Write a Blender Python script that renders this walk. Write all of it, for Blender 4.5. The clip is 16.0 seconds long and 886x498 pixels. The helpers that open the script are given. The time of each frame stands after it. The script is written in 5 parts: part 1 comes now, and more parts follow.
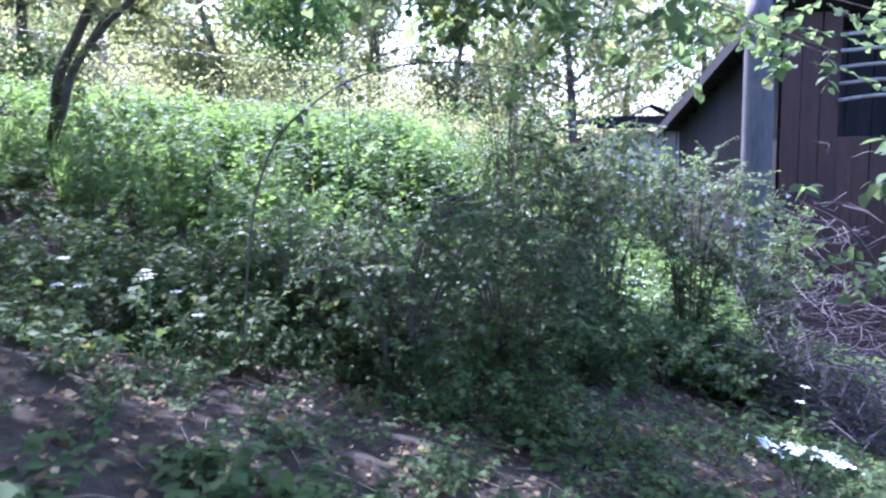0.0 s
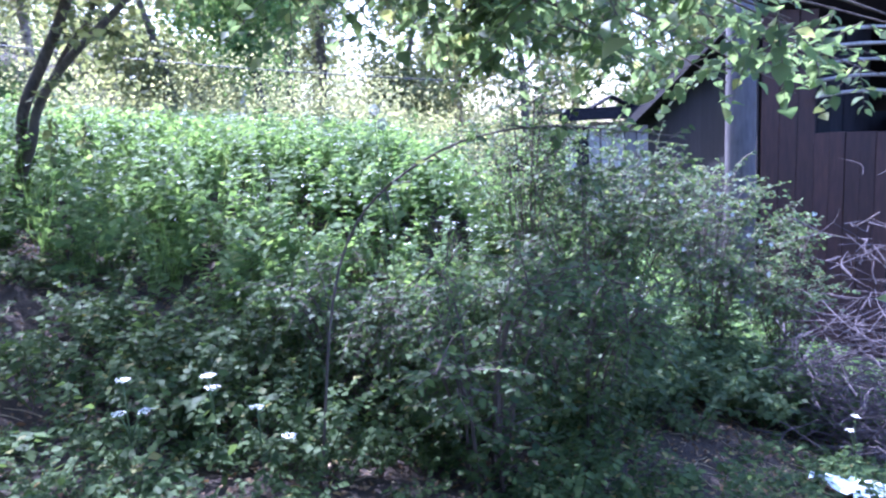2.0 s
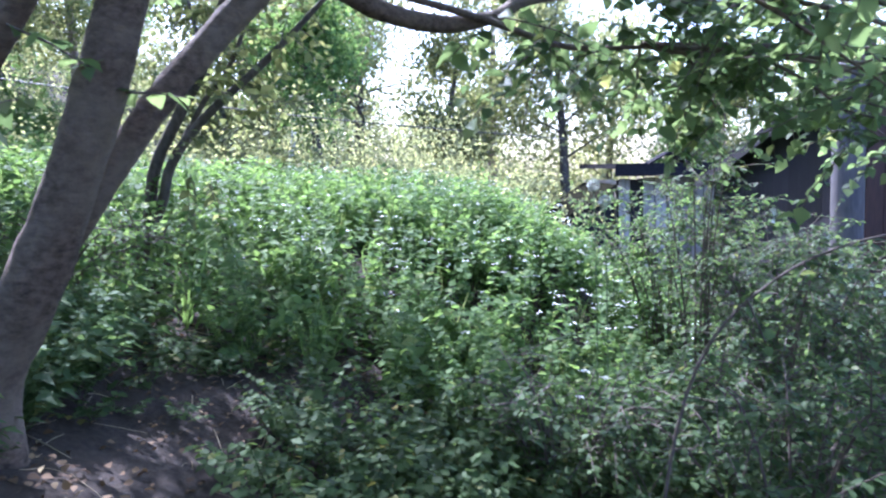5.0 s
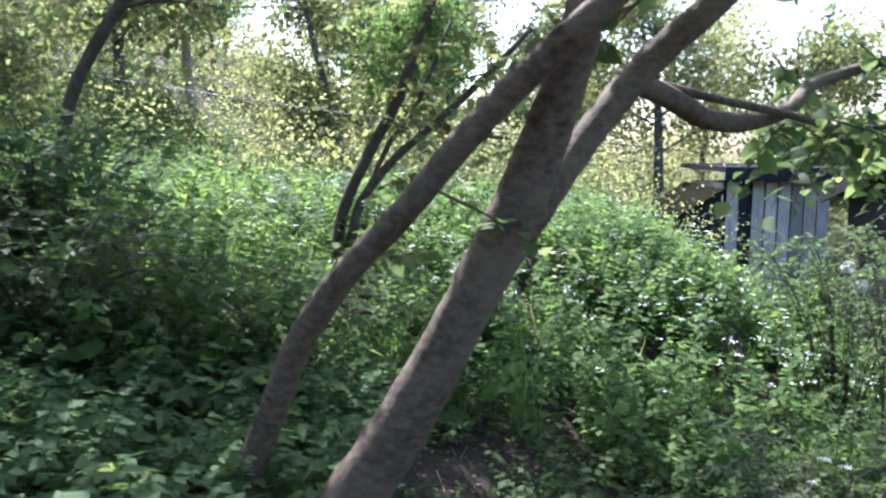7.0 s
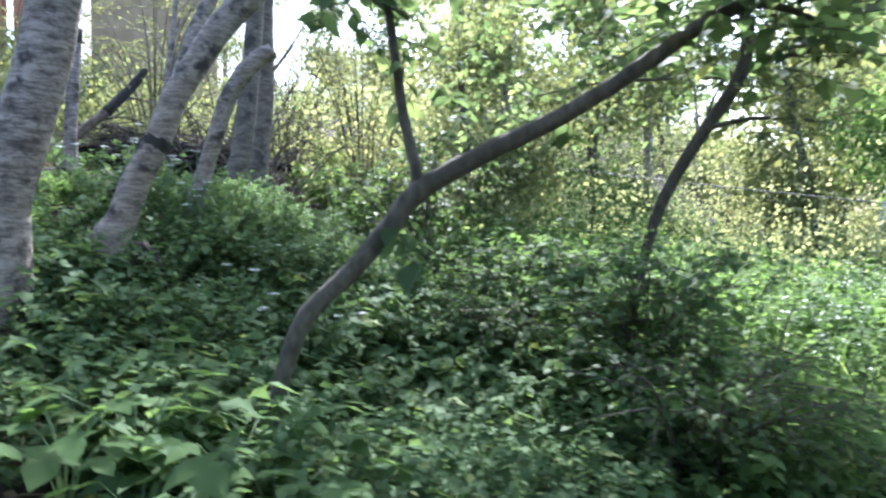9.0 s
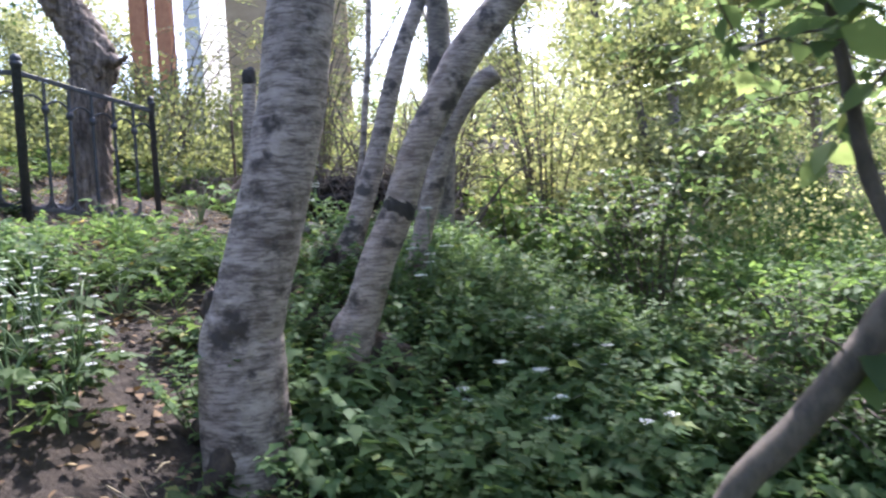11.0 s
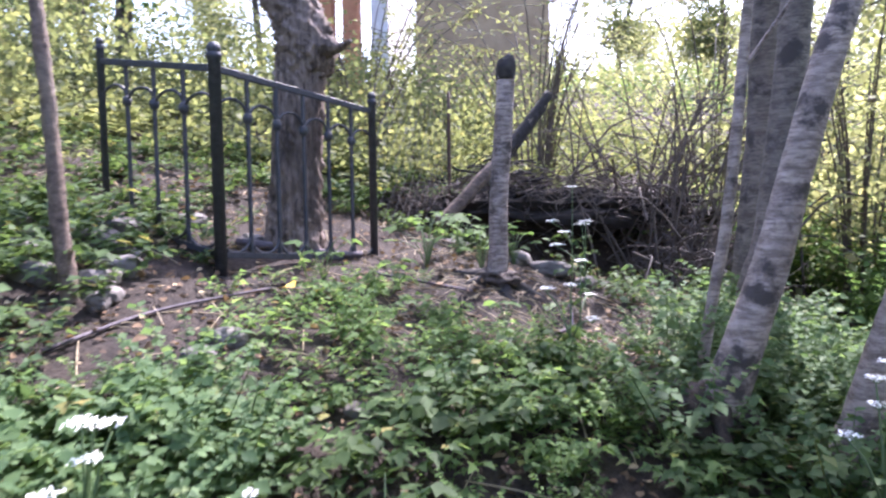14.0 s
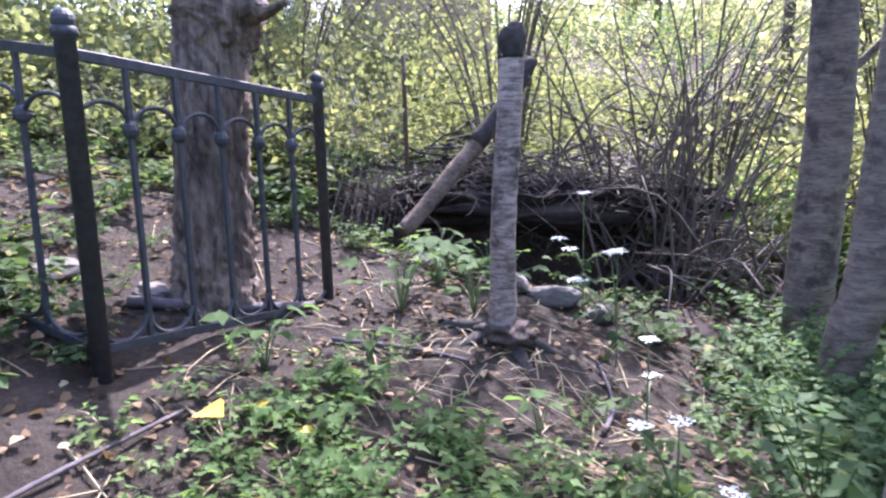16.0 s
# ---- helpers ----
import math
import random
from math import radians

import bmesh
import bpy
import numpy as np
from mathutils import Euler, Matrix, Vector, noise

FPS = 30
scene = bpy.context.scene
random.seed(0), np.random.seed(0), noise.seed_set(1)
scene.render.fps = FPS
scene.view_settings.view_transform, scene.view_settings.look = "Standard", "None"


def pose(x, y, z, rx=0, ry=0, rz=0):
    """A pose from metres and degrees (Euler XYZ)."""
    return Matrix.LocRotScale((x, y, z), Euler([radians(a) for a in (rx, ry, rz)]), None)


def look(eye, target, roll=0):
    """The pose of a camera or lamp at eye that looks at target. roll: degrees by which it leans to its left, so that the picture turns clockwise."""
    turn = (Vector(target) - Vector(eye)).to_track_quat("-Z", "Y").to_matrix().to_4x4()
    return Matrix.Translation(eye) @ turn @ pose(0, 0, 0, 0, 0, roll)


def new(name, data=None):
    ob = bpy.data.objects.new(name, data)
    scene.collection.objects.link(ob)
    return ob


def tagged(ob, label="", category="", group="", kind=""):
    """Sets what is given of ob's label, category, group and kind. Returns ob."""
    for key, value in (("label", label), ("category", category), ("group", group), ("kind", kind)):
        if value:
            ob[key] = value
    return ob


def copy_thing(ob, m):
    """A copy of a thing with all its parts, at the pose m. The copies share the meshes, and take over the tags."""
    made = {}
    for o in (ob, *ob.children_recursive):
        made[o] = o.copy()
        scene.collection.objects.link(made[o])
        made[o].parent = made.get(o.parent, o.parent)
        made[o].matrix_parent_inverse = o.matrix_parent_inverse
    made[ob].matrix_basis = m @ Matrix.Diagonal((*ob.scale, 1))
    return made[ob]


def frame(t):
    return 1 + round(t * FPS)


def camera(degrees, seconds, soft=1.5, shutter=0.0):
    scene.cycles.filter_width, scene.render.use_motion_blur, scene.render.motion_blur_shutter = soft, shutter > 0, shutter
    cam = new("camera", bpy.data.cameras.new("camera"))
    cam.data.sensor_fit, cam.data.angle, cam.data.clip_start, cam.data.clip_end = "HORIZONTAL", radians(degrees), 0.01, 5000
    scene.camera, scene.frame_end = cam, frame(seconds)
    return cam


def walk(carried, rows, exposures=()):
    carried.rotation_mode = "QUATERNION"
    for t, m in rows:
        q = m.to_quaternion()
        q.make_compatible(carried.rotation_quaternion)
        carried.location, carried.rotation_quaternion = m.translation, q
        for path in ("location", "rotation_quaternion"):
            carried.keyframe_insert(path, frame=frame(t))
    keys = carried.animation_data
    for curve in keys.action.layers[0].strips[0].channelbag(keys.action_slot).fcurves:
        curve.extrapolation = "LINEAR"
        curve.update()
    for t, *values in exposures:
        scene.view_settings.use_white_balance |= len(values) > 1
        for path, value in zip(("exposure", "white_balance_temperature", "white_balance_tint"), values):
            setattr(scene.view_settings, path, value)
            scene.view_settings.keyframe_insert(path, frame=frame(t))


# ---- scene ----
# the walk: seconds and pose
cam = camera(65.8, 16.0, soft=2.3, shutter=0.3)
PATH = [
    (0.0, pose(0.000, 0.000, 1.350, 82.67, 1.38, 0.00)),
    (0.5, pose(-0.222, 0.285, 1.507, 83.12, 2.08, -2.41)),
    (1.0, pose(-0.429, 0.409, 1.699, 81.80, 2.45, 1.27)),
    (1.5, pose(-0.680, 0.556, 1.734, 81.65, 2.48, -0.85)),
    (2.0, pose(-0.905, 0.589, 1.913, 80.87, 3.18, -5.58)),
    (2.5, pose(-1.032, 0.626, 1.975, 81.94, 3.54, -7.44)),
    (3.0, pose(-1.306, 0.857, 1.993, 83.57, 4.63, -4.56)),
    (5.5, pose(-2.779, 1.508, 2.424, 84.51, 0.91, -5.22)),
    (6.0, pose(-3.074, 1.597, 2.632, 84.27, 0.97, -1.70)),
    (6.5, pose(-3.411, 1.678, 2.697, 85.10, 1.09, -0.41)),
    (7.0, pose(-3.767, 1.686, 2.937, 82.49, 0.17, -0.62)),
    (7.5, pose(-4.009, 1.732, 3.005, 84.96, -1.63, 5.58)),
    (8.0, pose(-4.271, 1.787, 3.146, 89.37, -0.19, 15.58)),
    (8.5, pose(-4.617, 1.679, 3.180, 89.35, -3.19, 27.63)),
    (9.0, pose(-5.054, 1.465, 3.332, 88.24, 0.01, 32.88)),
    (11.5, pose(-6.904, 1.855, 3.887, 89.11, 3.44, 46.91)),
    (12.0, pose(-7.277, 1.949, 4.044, 90.33, 2.49, 54.13)),
    (12.5, pose(-7.645, 1.985, 4.107, 89.87, 2.21, 56.04)),
    (13.0, pose(-7.959, 2.001, 4.212, 86.68, 2.95, 58.93)),
    (13.5, pose(-8.300, 2.168, 4.309, 87.05, 0.93, 57.15)),
    (14.0, pose(-8.649, 2.319, 4.460, 85.81, 0.68, 53.96)),
    (14.5, pose(-9.001, 2.436, 4.608, 87.26, 1.76, 47.65)),
    (15.0, pose(-9.344, 2.573, 4.627, 85.40, 0.28, 48.28)),
    (15.5, pose(-9.635, 2.761, 4.821, 82.50, 0.28, 48.28)),
    (16.0, pose(-9.950, 2.898, 4.901, 80.63, 1.55, 47.25)),
]
EXPOSURES = [(0.0, 2.62, 4950.0, 33.0), (3.0, 2.65, 4700.0, 37.0), (5.5, 2.25, 5100.0, 24.0), (8.0, 2.1, 5650.0, 15.0), (9.0, 2.35, 5500.0, 13.0), (11.5, 2.1, 5850.0, 24.0), (13.5, 2.3, 5800.0, 31.0), (16.0, 2.38, 5600.0, 31.0)]

walk(cam, PATH, exposures=EXPOSURES)

# ---- light ----
world = bpy.data.worlds.new("world")
scene.world = world
world.use_nodes = True
wn = world.node_tree
sky = wn.nodes.new("ShaderNodeTexSky")
sky.sky_type, sky.sun_disc = "NISHITA", False
SUN_EL, SUN_AZ = radians(54), radians(-24)      # azimuth from +y towards +x
sky.sun_elevation, sky.sun_rotation = SUN_EL, SUN_AZ
sky.air_density, sky.dust_density = 1.2, 3.0
bg = wn.nodes["Background"]
wn.links.new(sky.outputs[0], bg.inputs[0])
bg.inputs[1].default_value = 0.15
sun = new("sun", bpy.data.lights.new("sun", "SUN"))
sun.data.energy, sun.data.angle, sun.data.color = 3.8, radians(0.6), (1.0, 0.95, 0.86)
sun_way = Vector((math.sin(SUN_AZ) * math.cos(SUN_EL), math.cos(SUN_AZ) * math.cos(SUN_EL), math.sin(SUN_EL)))
sun.matrix_world = look(sun_way * 50, (0, 0, 0))

# ---- materials ----


def mat(name):
    m = bpy.data.materials.new(name)
    m.use_nodes = True
    n = m.node_tree
    return m, n, n.nodes["Principled BSDF"]


def node(n, kind, **inputs):
    k = n.nodes.new(kind)
    for key, v in inputs.items():
        k.inputs[key.replace("_", " ")].default_value = v
    return k


def ramp(n, fac, stops):
    r = n.nodes.new("ShaderNodeValToRGB")
    e = r.color_ramp.elements
    while len(e) < len(stops):
        e.new(0.5)
    for el, (p, c) in zip(e, stops):
        el.position, el.color = p, (*c, 1)
    n.links.new(fac, r.inputs[0])
    return r.outputs[0]


def coords(n, scale=(1, 1, 1), kind="Object"):
    t, mp = n.nodes.new("ShaderNodeTexCoord"), n.nodes.new("ShaderNodeMapping")
    mp.inputs["Scale"].default_value = scale
    n.links.new(t.outputs[kind], mp.inputs[0])
    return mp.outputs[0]


def noise_tex(n, vec, scale, detail=6, rough=0.6):
    k = node(n, "ShaderNodeTexNoise", Scale=scale, Detail=detail, Roughness=rough)
    n.links.new(vec, k.inputs["Vector"])
    return k.outputs["Fac"]


def mix(n, fac, a, b, how="MIX"):
    k = n.nodes.new("ShaderNodeMix")
    k.data_type, k.blend_type = "RGBA", how
    if isinstance(fac, float):
        k.inputs[0].default_value = fac
    else:
        n.links.new(fac, k.inputs[0])
    for i, v in ((6, a), (7, b)):
        if isinstance(v, tuple):
            k.inputs[i].default_value = (*v, 1)
        else:
            n.links.new(v, k.inputs[i])
    return k.outputs[2]


def bump(n, b, height, strength=0.5, distance=0.01):
    k = node(n, "ShaderNodeBump", Strength=strength, Distance=distance)
    n.links.new(height, k.inputs["Height"])
    n.links.new(k.outputs[0], b.inputs["Normal"])


def leaf_mat(name, dark, light, yellow=None, thin=0.45, rough=0.55, share=0.06):
    """A thin leaf that lets light through; each leaf has its own shade."""
    m, n, b = mat(name)
    g = n.nodes.new("ShaderNodeNewGeometry")
    stops = [(0.0, dark), (0.75, light)]
    if yellow:
        stops += [(1 - share, light), (1.0, yellow)]
    col = ramp(n, g.outputs["Random Per Island"], stops)
    v = noise_tex(n, coords(n), 9.0, 3)
    col = mix(n, v, mix(n, 0.35, col, dark), col)
    n.links.new(col, b.inputs["Base Color"])
    b.inputs["Roughness"].default_value = rough
    b.inputs["Specular IOR Level"].default_value = 0.14
    tr = n.nodes.new("ShaderNodeBsdfTranslucent")
    n.links.new(mix(n, 0.75, col, (1.5, 1.42, 0.85), "MULTIPLY"), tr.inputs[0])
    ms = n.nodes.new("ShaderNodeMixShader")
    ms.inputs[0].default_value = thin
    n.links.new(b.outputs[0], ms.inputs[1])
    n.links.new(tr.outputs[0], ms.inputs[2])
    n.links.new(ms.outputs[0], n.nodes["Material Output"].inputs[0])
    return m


def bark_mat(name, dark, light, scale=14.0, stretch=0.25, depth=0.012, patch=None):
    m, n, b = mat(name)
    vec = coords(n, (1, 1, stretch))
    a = noise_tex(n, vec, scale, 8, 0.65)
    col = ramp(n, a, [(0.32, dark), (0.62, light)])
    big = noise_tex(n, coords(n), 2.2, 4)
    f = ramp(n, big, [(0.42, (0, 0, 0)), (0.62, (1, 1, 1))])
    col = mix(n, f, col, mix(n, 0.55, col, patch or dark))
    n.links.new(col, b.inputs["Base Color"])
    b.inputs["Roughness"].default_value = 0.85
    bump(n, b, a, 0.8, depth)
    return m


def birch_mat(name, pale, dark):
    """Grey papery bark with dark bands that run round the stem."""
    m, n, b = mat(name)
    vec = coords(n, (1.0, 1.0, 2.5))
    bands = noise_tex(n, vec, 7.5, 9, 0.74)
    fine = noise_tex(n, coords(n, (1.6, 1.6, 11)), 7.0, 5, 0.65)
    blot = noise_tex(n, coords(n, (1, 1, 1.2)), 6.0, 6, 0.62)
    mid = tuple((p * 1.2 + d) / 2.2 for p, d in zip(pale, dark))
    col = ramp(n, bands, [(0.36, dark), (0.45, mid), (0.52, pale), (0.66, tuple(min(1, c * 1.45) for c in pale))])
    col = mix(n, ramp(n, fine, [(0.40, (1, 1, 1)), (0.50, (0, 0, 0))]), col, mix(n, 0.75, col, dark))
    col = mix(n, ramp(n, blot, [(0.37, (1, 1, 1)), (0.46, (0, 0, 0))]), col, (0.045, 0.034, 0.030))
    n.links.new(col, b.inputs["Base Color"])
    b.inputs["Roughness"].default_value = 0.7
    bump(n, b, bands, 0.7, 0.012)
    return m


def plain_mat(name, a, c, scale=12.0, rough=0.8, metal=0.0, depth=0.004, stretch=(1, 1, 1), kind="Object"):
    m, n, b = mat(name)
    f = noise_tex(n, coords(n, stretch, kind), scale, 7, 0.62)
    big = noise_tex(n, coords(n), scale * 0.14, 3)
    col = ramp(n, f, [(0.3, a), (0.7, c)])
    col = mix(n, big, mix(n, 0.35, col, a), col)
    n.links.new(col, b.inputs["Base Color"])
    b.inputs["Roughness"].default_value, b.inputs["Metallic"].default_value = rough, metal
    bump(n, b, f, 0.5, depth)
    return m


def shade_each(m, lo, hi):
    """Lets every piece that wears m differ in brightness."""
    n = m.node_tree
    b = n.nodes["Principled BSDF"]
    link = b.inputs["Base Color"].links[0].from_socket
    o = n.nodes.new("ShaderNodeObjectInfo")
    c = ramp(n, o.outputs["Random"], [(0, (lo,) * 3), (1, (hi,) * 3)])
    n.links.new(mix(n, 1.0, link, c, "MULTIPLY"), b.inputs["Base Color"])
    return m


M_SOIL, sn, sb = mat("soil")
s_fine = noise_tex(sn, coords(sn), 26.0, 9, 0.7)
s_mid = noise_tex(sn, coords(sn), 3.5, 6, 0.6)
s_col = ramp(sn, s_fine, [(0.32, (0.007, 0.005, 0.0035)), (0.5, (0.029, 0.019, 0.013)), (0.72, (0.074, 0.053, 0.037))])
s_col = mix(sn, ramp(sn, s_mid, [(0.4, (0, 0, 0)), (0.65, (1, 1, 1))]), s_col, mix(sn, 0.4, s_col, (0.078, 0.057, 0.041)))
sn.links.new(s_col, sb.inputs["Base Color"])
sb.inputs["Roughness"].default_value = 0.95
bump(sn, sb, s_fine, 1.0, 0.05)

# soil darkened to hold the shade of the burrow in its colour
M_SHADED_SOIL = plain_mat("shaded_burrow_soil", (0.008, 0.006, 0.005), (0.03, 0.022, 0.017), 18, 0.95, 0, 0.02)
M_HERB = leaf_mat("herb_leaf", (0.034, 0.062, 0.024), (0.100, 0.155, 0.056), (0.30, 0.26, 0.09), 0.45, 0.6, 0.04)
M_FRESH = leaf_mat("fresh_leaf", (0.055, 0.102, 0.045), (0.140, 0.215, 0.095), (0.26, 0.29, 0.11), 0.5, 0.6, 0.05)
M_MEADOW = leaf_mat("meadow_leaf", (0.062, 0.115, 0.042), (0.168, 0.262, 0.092), (0.31, 0.36, 0.16), 0.58, 0.62)
M_CROWN = leaf_mat("crown_leaf", (0.058, 0.095, 0.050), (0.175, 0.245, 0.120), (0.29, 0.31, 0.13), 0.66, 0.5)
M_SHRUB = leaf_mat("shrub_leaf", (0.044, 0.078, 0.036), (0.120, 0.180, 0.078), (0.23, 0.25, 0.11), 0.5, 0.5)
# yellow-green base colour paints in the glow of sun through leaves
M_YELLOW = leaf_mat("sunlit_tone_leaf", (0.095, 0.120, 0.062), (0.215, 0.240, 0.115), (0.31, 0.30, 0.14), 0.58, 0.6, 0.12)
# far leaves: base colour raised to carry distant haze and backlit glare
M_FAR = leaf_mat("haze_pale_leaf", (0.15, 0.175, 0.10), (0.35, 0.37, 0.21), (0.46, 0.43, 0.24), 0.65, 0.65, 0.15)
M_LITTER = leaf_mat("dry_leaf", (0.06, 0.038, 0.024), (0.235, 0.160, 0.095), (0.50, 0.41, 0.24), 0.15, 0.75, 0.14)
M_GOLD = plain_mat("golden_leaf", (0.45, 0.30, 0.03), (0.70, 0.52, 0.07), 12, 0.6)
M_STRAW = plain_mat("straw", (0.22, 0.17, 0.10), (0.42, 0.35, 0.22), 30, 0.8)
M_STEM = plain_mat("green_stem", (0.06, 0.10, 0.04), (0.13, 0.19, 0.07), 20, 0.6)
M_TWIG = plain_mat("twig", (0.05, 0.038, 0.03), (0.15, 0.12, 0.10), 20, 0.85, 0, 0.004, (1, 1, 0.3))
M_BRUSH = plain_mat("grey_brush", (0.045, 0.036, 0.042), (0.15, 0.125, 0.135), 20, 0.85)
M_PETAL, pn_, pb_ = mat("white_petal")
p_f = noise_tex(pn_, coords(pn_), 60.0, 3)
pn_.links.new(ramp(pn_, p_f, [(0.3, (0.62, 0.66, 0.58)), (0.6, (0.85, 0.86, 0.82))]), pb_.inputs["Base Color"])
pb_.inputs["Roughness"].default_value = 0.6
M_BARK = bark_mat("smooth_bark", (0.030, 0.019, 0.014), (0.16, 0.112, 0.084), 22, 1.6, 0.012, (0.21, 0.168, 0.13))
M_THIN = bark_mat("sapling_bark", (0.04, 0.033, 0.027), (0.13, 0.105, 0.085), 20, 0.5, 0.004)
M_PALE = birch_mat("pale_bark", (0.31, 0.25, 0.215), (0.12, 0.086, 0.072))
M_BIRCH = birch_mat("birch_bark", (0.32, 0.26, 0.235), (0.082, 0.058, 0.050))
M_BURL = bark_mat("burl_bark", (0.012, 0.009, 0.007), (0.085, 0.058, 0.042), 26, 0.8, 0.02)
M_GREYBARK = birch_mat("grey_bark", (0.17, 0.138, 0.116), (0.075, 0.056, 0.046))
M_FURROW = bark_mat("furrowed_bark", (0.024, 0.016, 0.013), (0.27, 0.205, 0.165), 24, 0.14, 0.04)
M_WOOD = plain_mat("cut_wood", (0.25, 0.16, 0.09), (0.5, 0.36, 0.22), 14, 0.7, 0, 0.004, (1, 1, 0.2))
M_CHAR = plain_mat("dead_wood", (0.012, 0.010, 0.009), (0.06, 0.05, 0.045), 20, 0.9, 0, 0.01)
# black fence paint lifted towards grey, so the colour includes haze
M_IRON = plain_mat("hazed_iron", (0.020, 0.022, 0.028), (0.060, 0.062, 0.072), 30, 0.6, 0.1, 0.002)
M_RUST = plain_mat("rusty_iron", (0.05, 0.03, 0.022), (0.12, 0.07, 0.045), 30, 0.8, 0.1, 0.003)
M_STONE = shade_each(plain_mat("stone", (0.075, 0.066, 0.060), (0.19, 0.172, 0.155), 9, 0.85, 0, 0.012), 0.7, 1.2)
M_PLANK = shade_each(plain_mat("grey_plank", (0.24, 0.21, 0.18), (0.55, 0.50, 0.44), 16, 0.85, 0, 0.006, (1, 1, 0.12)), 0.55, 1.25)
M_DPLANK = shade_each(plain_mat("dark_plank", (0.006, 0.0055, 0.008), (0.020, 0.017, 0.022), 16, 0.8, 0, 0.006, (1, 1, 0.12)), 0.6, 1.3)
M_BROWN = shade_each(plain_mat("brown_board", (0.034, 0.015, 0.011), (0.075, 0.031, 0.020), 14, 0.75, 0, 0.005, (1, 1, 0.15)), 0.7, 1.2)
M_POLE = plain_mat("grey_pole", (0.06, 0.055, 0.058), (0.125, 0.115, 0.118), 14, 0.8, 0, 0.004, (1, 1, 0.2))
M_ROOF = plain_mat("roof_felt", (0.012, 0.011, 0.014), (0.035, 0.032, 0.035), 12, 1.0, 0, 0.01)
M_ROOF.node_tree.nodes["Principled BSDF"].inputs["Specular IOR Level"].default_value = 0.1
M_MOSS = plain_mat("mossy_roof", (0.008, 0.008, 0.006), (0.026, 0.025, 0.015), 10, 1.0, 0, 0.02)
M_MOSS.node_tree.nodes["Principled BSDF"].inputs["Specular IOR Level"].default_value = 0.0
M_WHITE = plain_mat("white_paint", (0.55, 0.55, 0.55), (0.8, 0.8, 0.8), 12, 0.6)
M_FILM = plain_mat("plastic_film", (0.55, 0.62, 0.66), (0.80, 0.85, 0.88), 8, 0.3, 0, 0.01)
M_BRICK = plain_mat("orange_plaster", (0.36, 0.14, 0.07), (0.52, 0.24, 0.12), 6, 0.85)
M_PLASTER = plain_mat("tan_plaster", (0.27, 0.18, 0.10), (0.46, 0.33, 0.20), 3, 0.85)
M_WIRE = plain_mat("wire", (0.04, 0.04, 0.04), (0.09, 0.085, 0.08), 30, 0.6, 0.4)

# ---- building helpers ----


def part(name, bm, material, parent=None, label="", smooth=False):
    """Links a bmesh as one mesh object, under a thing where one is given."""
    me = bpy.data.meshes.new(name)
    bm.to_mesh(me)
    bm.free()
    return finish(name, me, material, parent, label, smooth)


def finish(name, me, material, parent=None, label="", smooth=True, kind=""):
    me.materials.append(material)
    me.polygons.foreach_set("use_smooth", [smooth] * len(me.polygons))
    ob = new(name, me)
    if parent:
        ob.parent = parent
        ob.matrix_parent_inverse = Matrix.Translation(-parent.location)
    return tagged(ob, label, kind=kind)


def thing(name, at, label, category, group=""):
    """An empty at a thing's base, for its parts."""
    ob = new(name)
    ob.empty_display_size = 0.1
    ob.location = at
    return tagged(ob, label, category, group)


def arr_mesh(name, v, f):
    """A mesh from arrays of corners (n, 3) and faces (m, k)."""
    me = bpy.data.meshes.new(name)
    k = f.shape[1]
    me.vertices.add(len(v))
    me.vertices.foreach_set("co", np.ascontiguousarray(v, np.float32).ravel())
    me.loops.add(f.size)
    me.loops.foreach_set("vertex_index", np.ascontiguousarray(f, np.int32).ravel())
    me.polygons.add(len(f))
    me.polygons.foreach_set("loop_start", np.arange(0, f.size, k, dtype=np.int32))
    me.update(calc_edges=True)
    return me


def spread(tv, tf, m):
    """Copies of a template at many poses (n, 4, 4), as one pair of arrays."""
    v = np.einsum("nij,kj->nki", m[:, :3, :3], tv) + m[:, None, :3, 3]
    f = tf[None] + (np.arange(len(m)) * len(tv))[:, None, None]
    return v.reshape(-1, 3), f.reshape(-1, tf.shape[1])


def merged(pairs):
    vs, fs, o = [], [], 0
    for v, f in pairs:
        vs.append(v), fs.append(f + o)
        o += len(v)
    return np.concatenate(vs), np.concatenate(fs)


def frames(pos, ahead, size, rng, up=(0, 0, 1), roll=0.6):
    """Poses whose y axis runs along ahead, with z roughly up."""
    a = ahead / np.linalg.norm(ahead, axis=1, keepdims=True)
    u = np.tile(np.array(up, float), (len(a), 1)) + rng.normal(0, roll, (len(a), 3))
    s = np.cross(a, u)
    s /= np.linalg.norm(s, axis=1, keepdims=True) + 1e-9
    u = np.cross(s, a)
    m = np.zeros((len(a), 4, 4))
    size = np.broadcast_to(np.asarray(size, float), (len(a),))
    m[:, :3, 0], m[:, :3, 1], m[:, :3, 2], m[:, :3, 3] = s * size[:, None], a * size[:, None], u * size[:, None], pos
    m[:, 3, 3] = 1
    return m


# leaf templates, one long along y, triangles only
def ovate(width=0.36, droop=0.12, fold=0.09):
    w = width
    v = np.array([(0, 0, 0), (-w, .30, fold), (-w * .8, .62, fold * .6), (0, 1, -droop), (w * .8, .62, fold * .6), (w, .30, fold),
                  (0, .32, 0), (0, .64, -droop * .3)])
    f = np.array([(0, 6, 1), (1, 6, 7), (1, 7, 2), (2, 7, 3), (0, 5, 6), (5, 4, 7), (5, 7, 6), (4, 3, 7)])
    return v, f


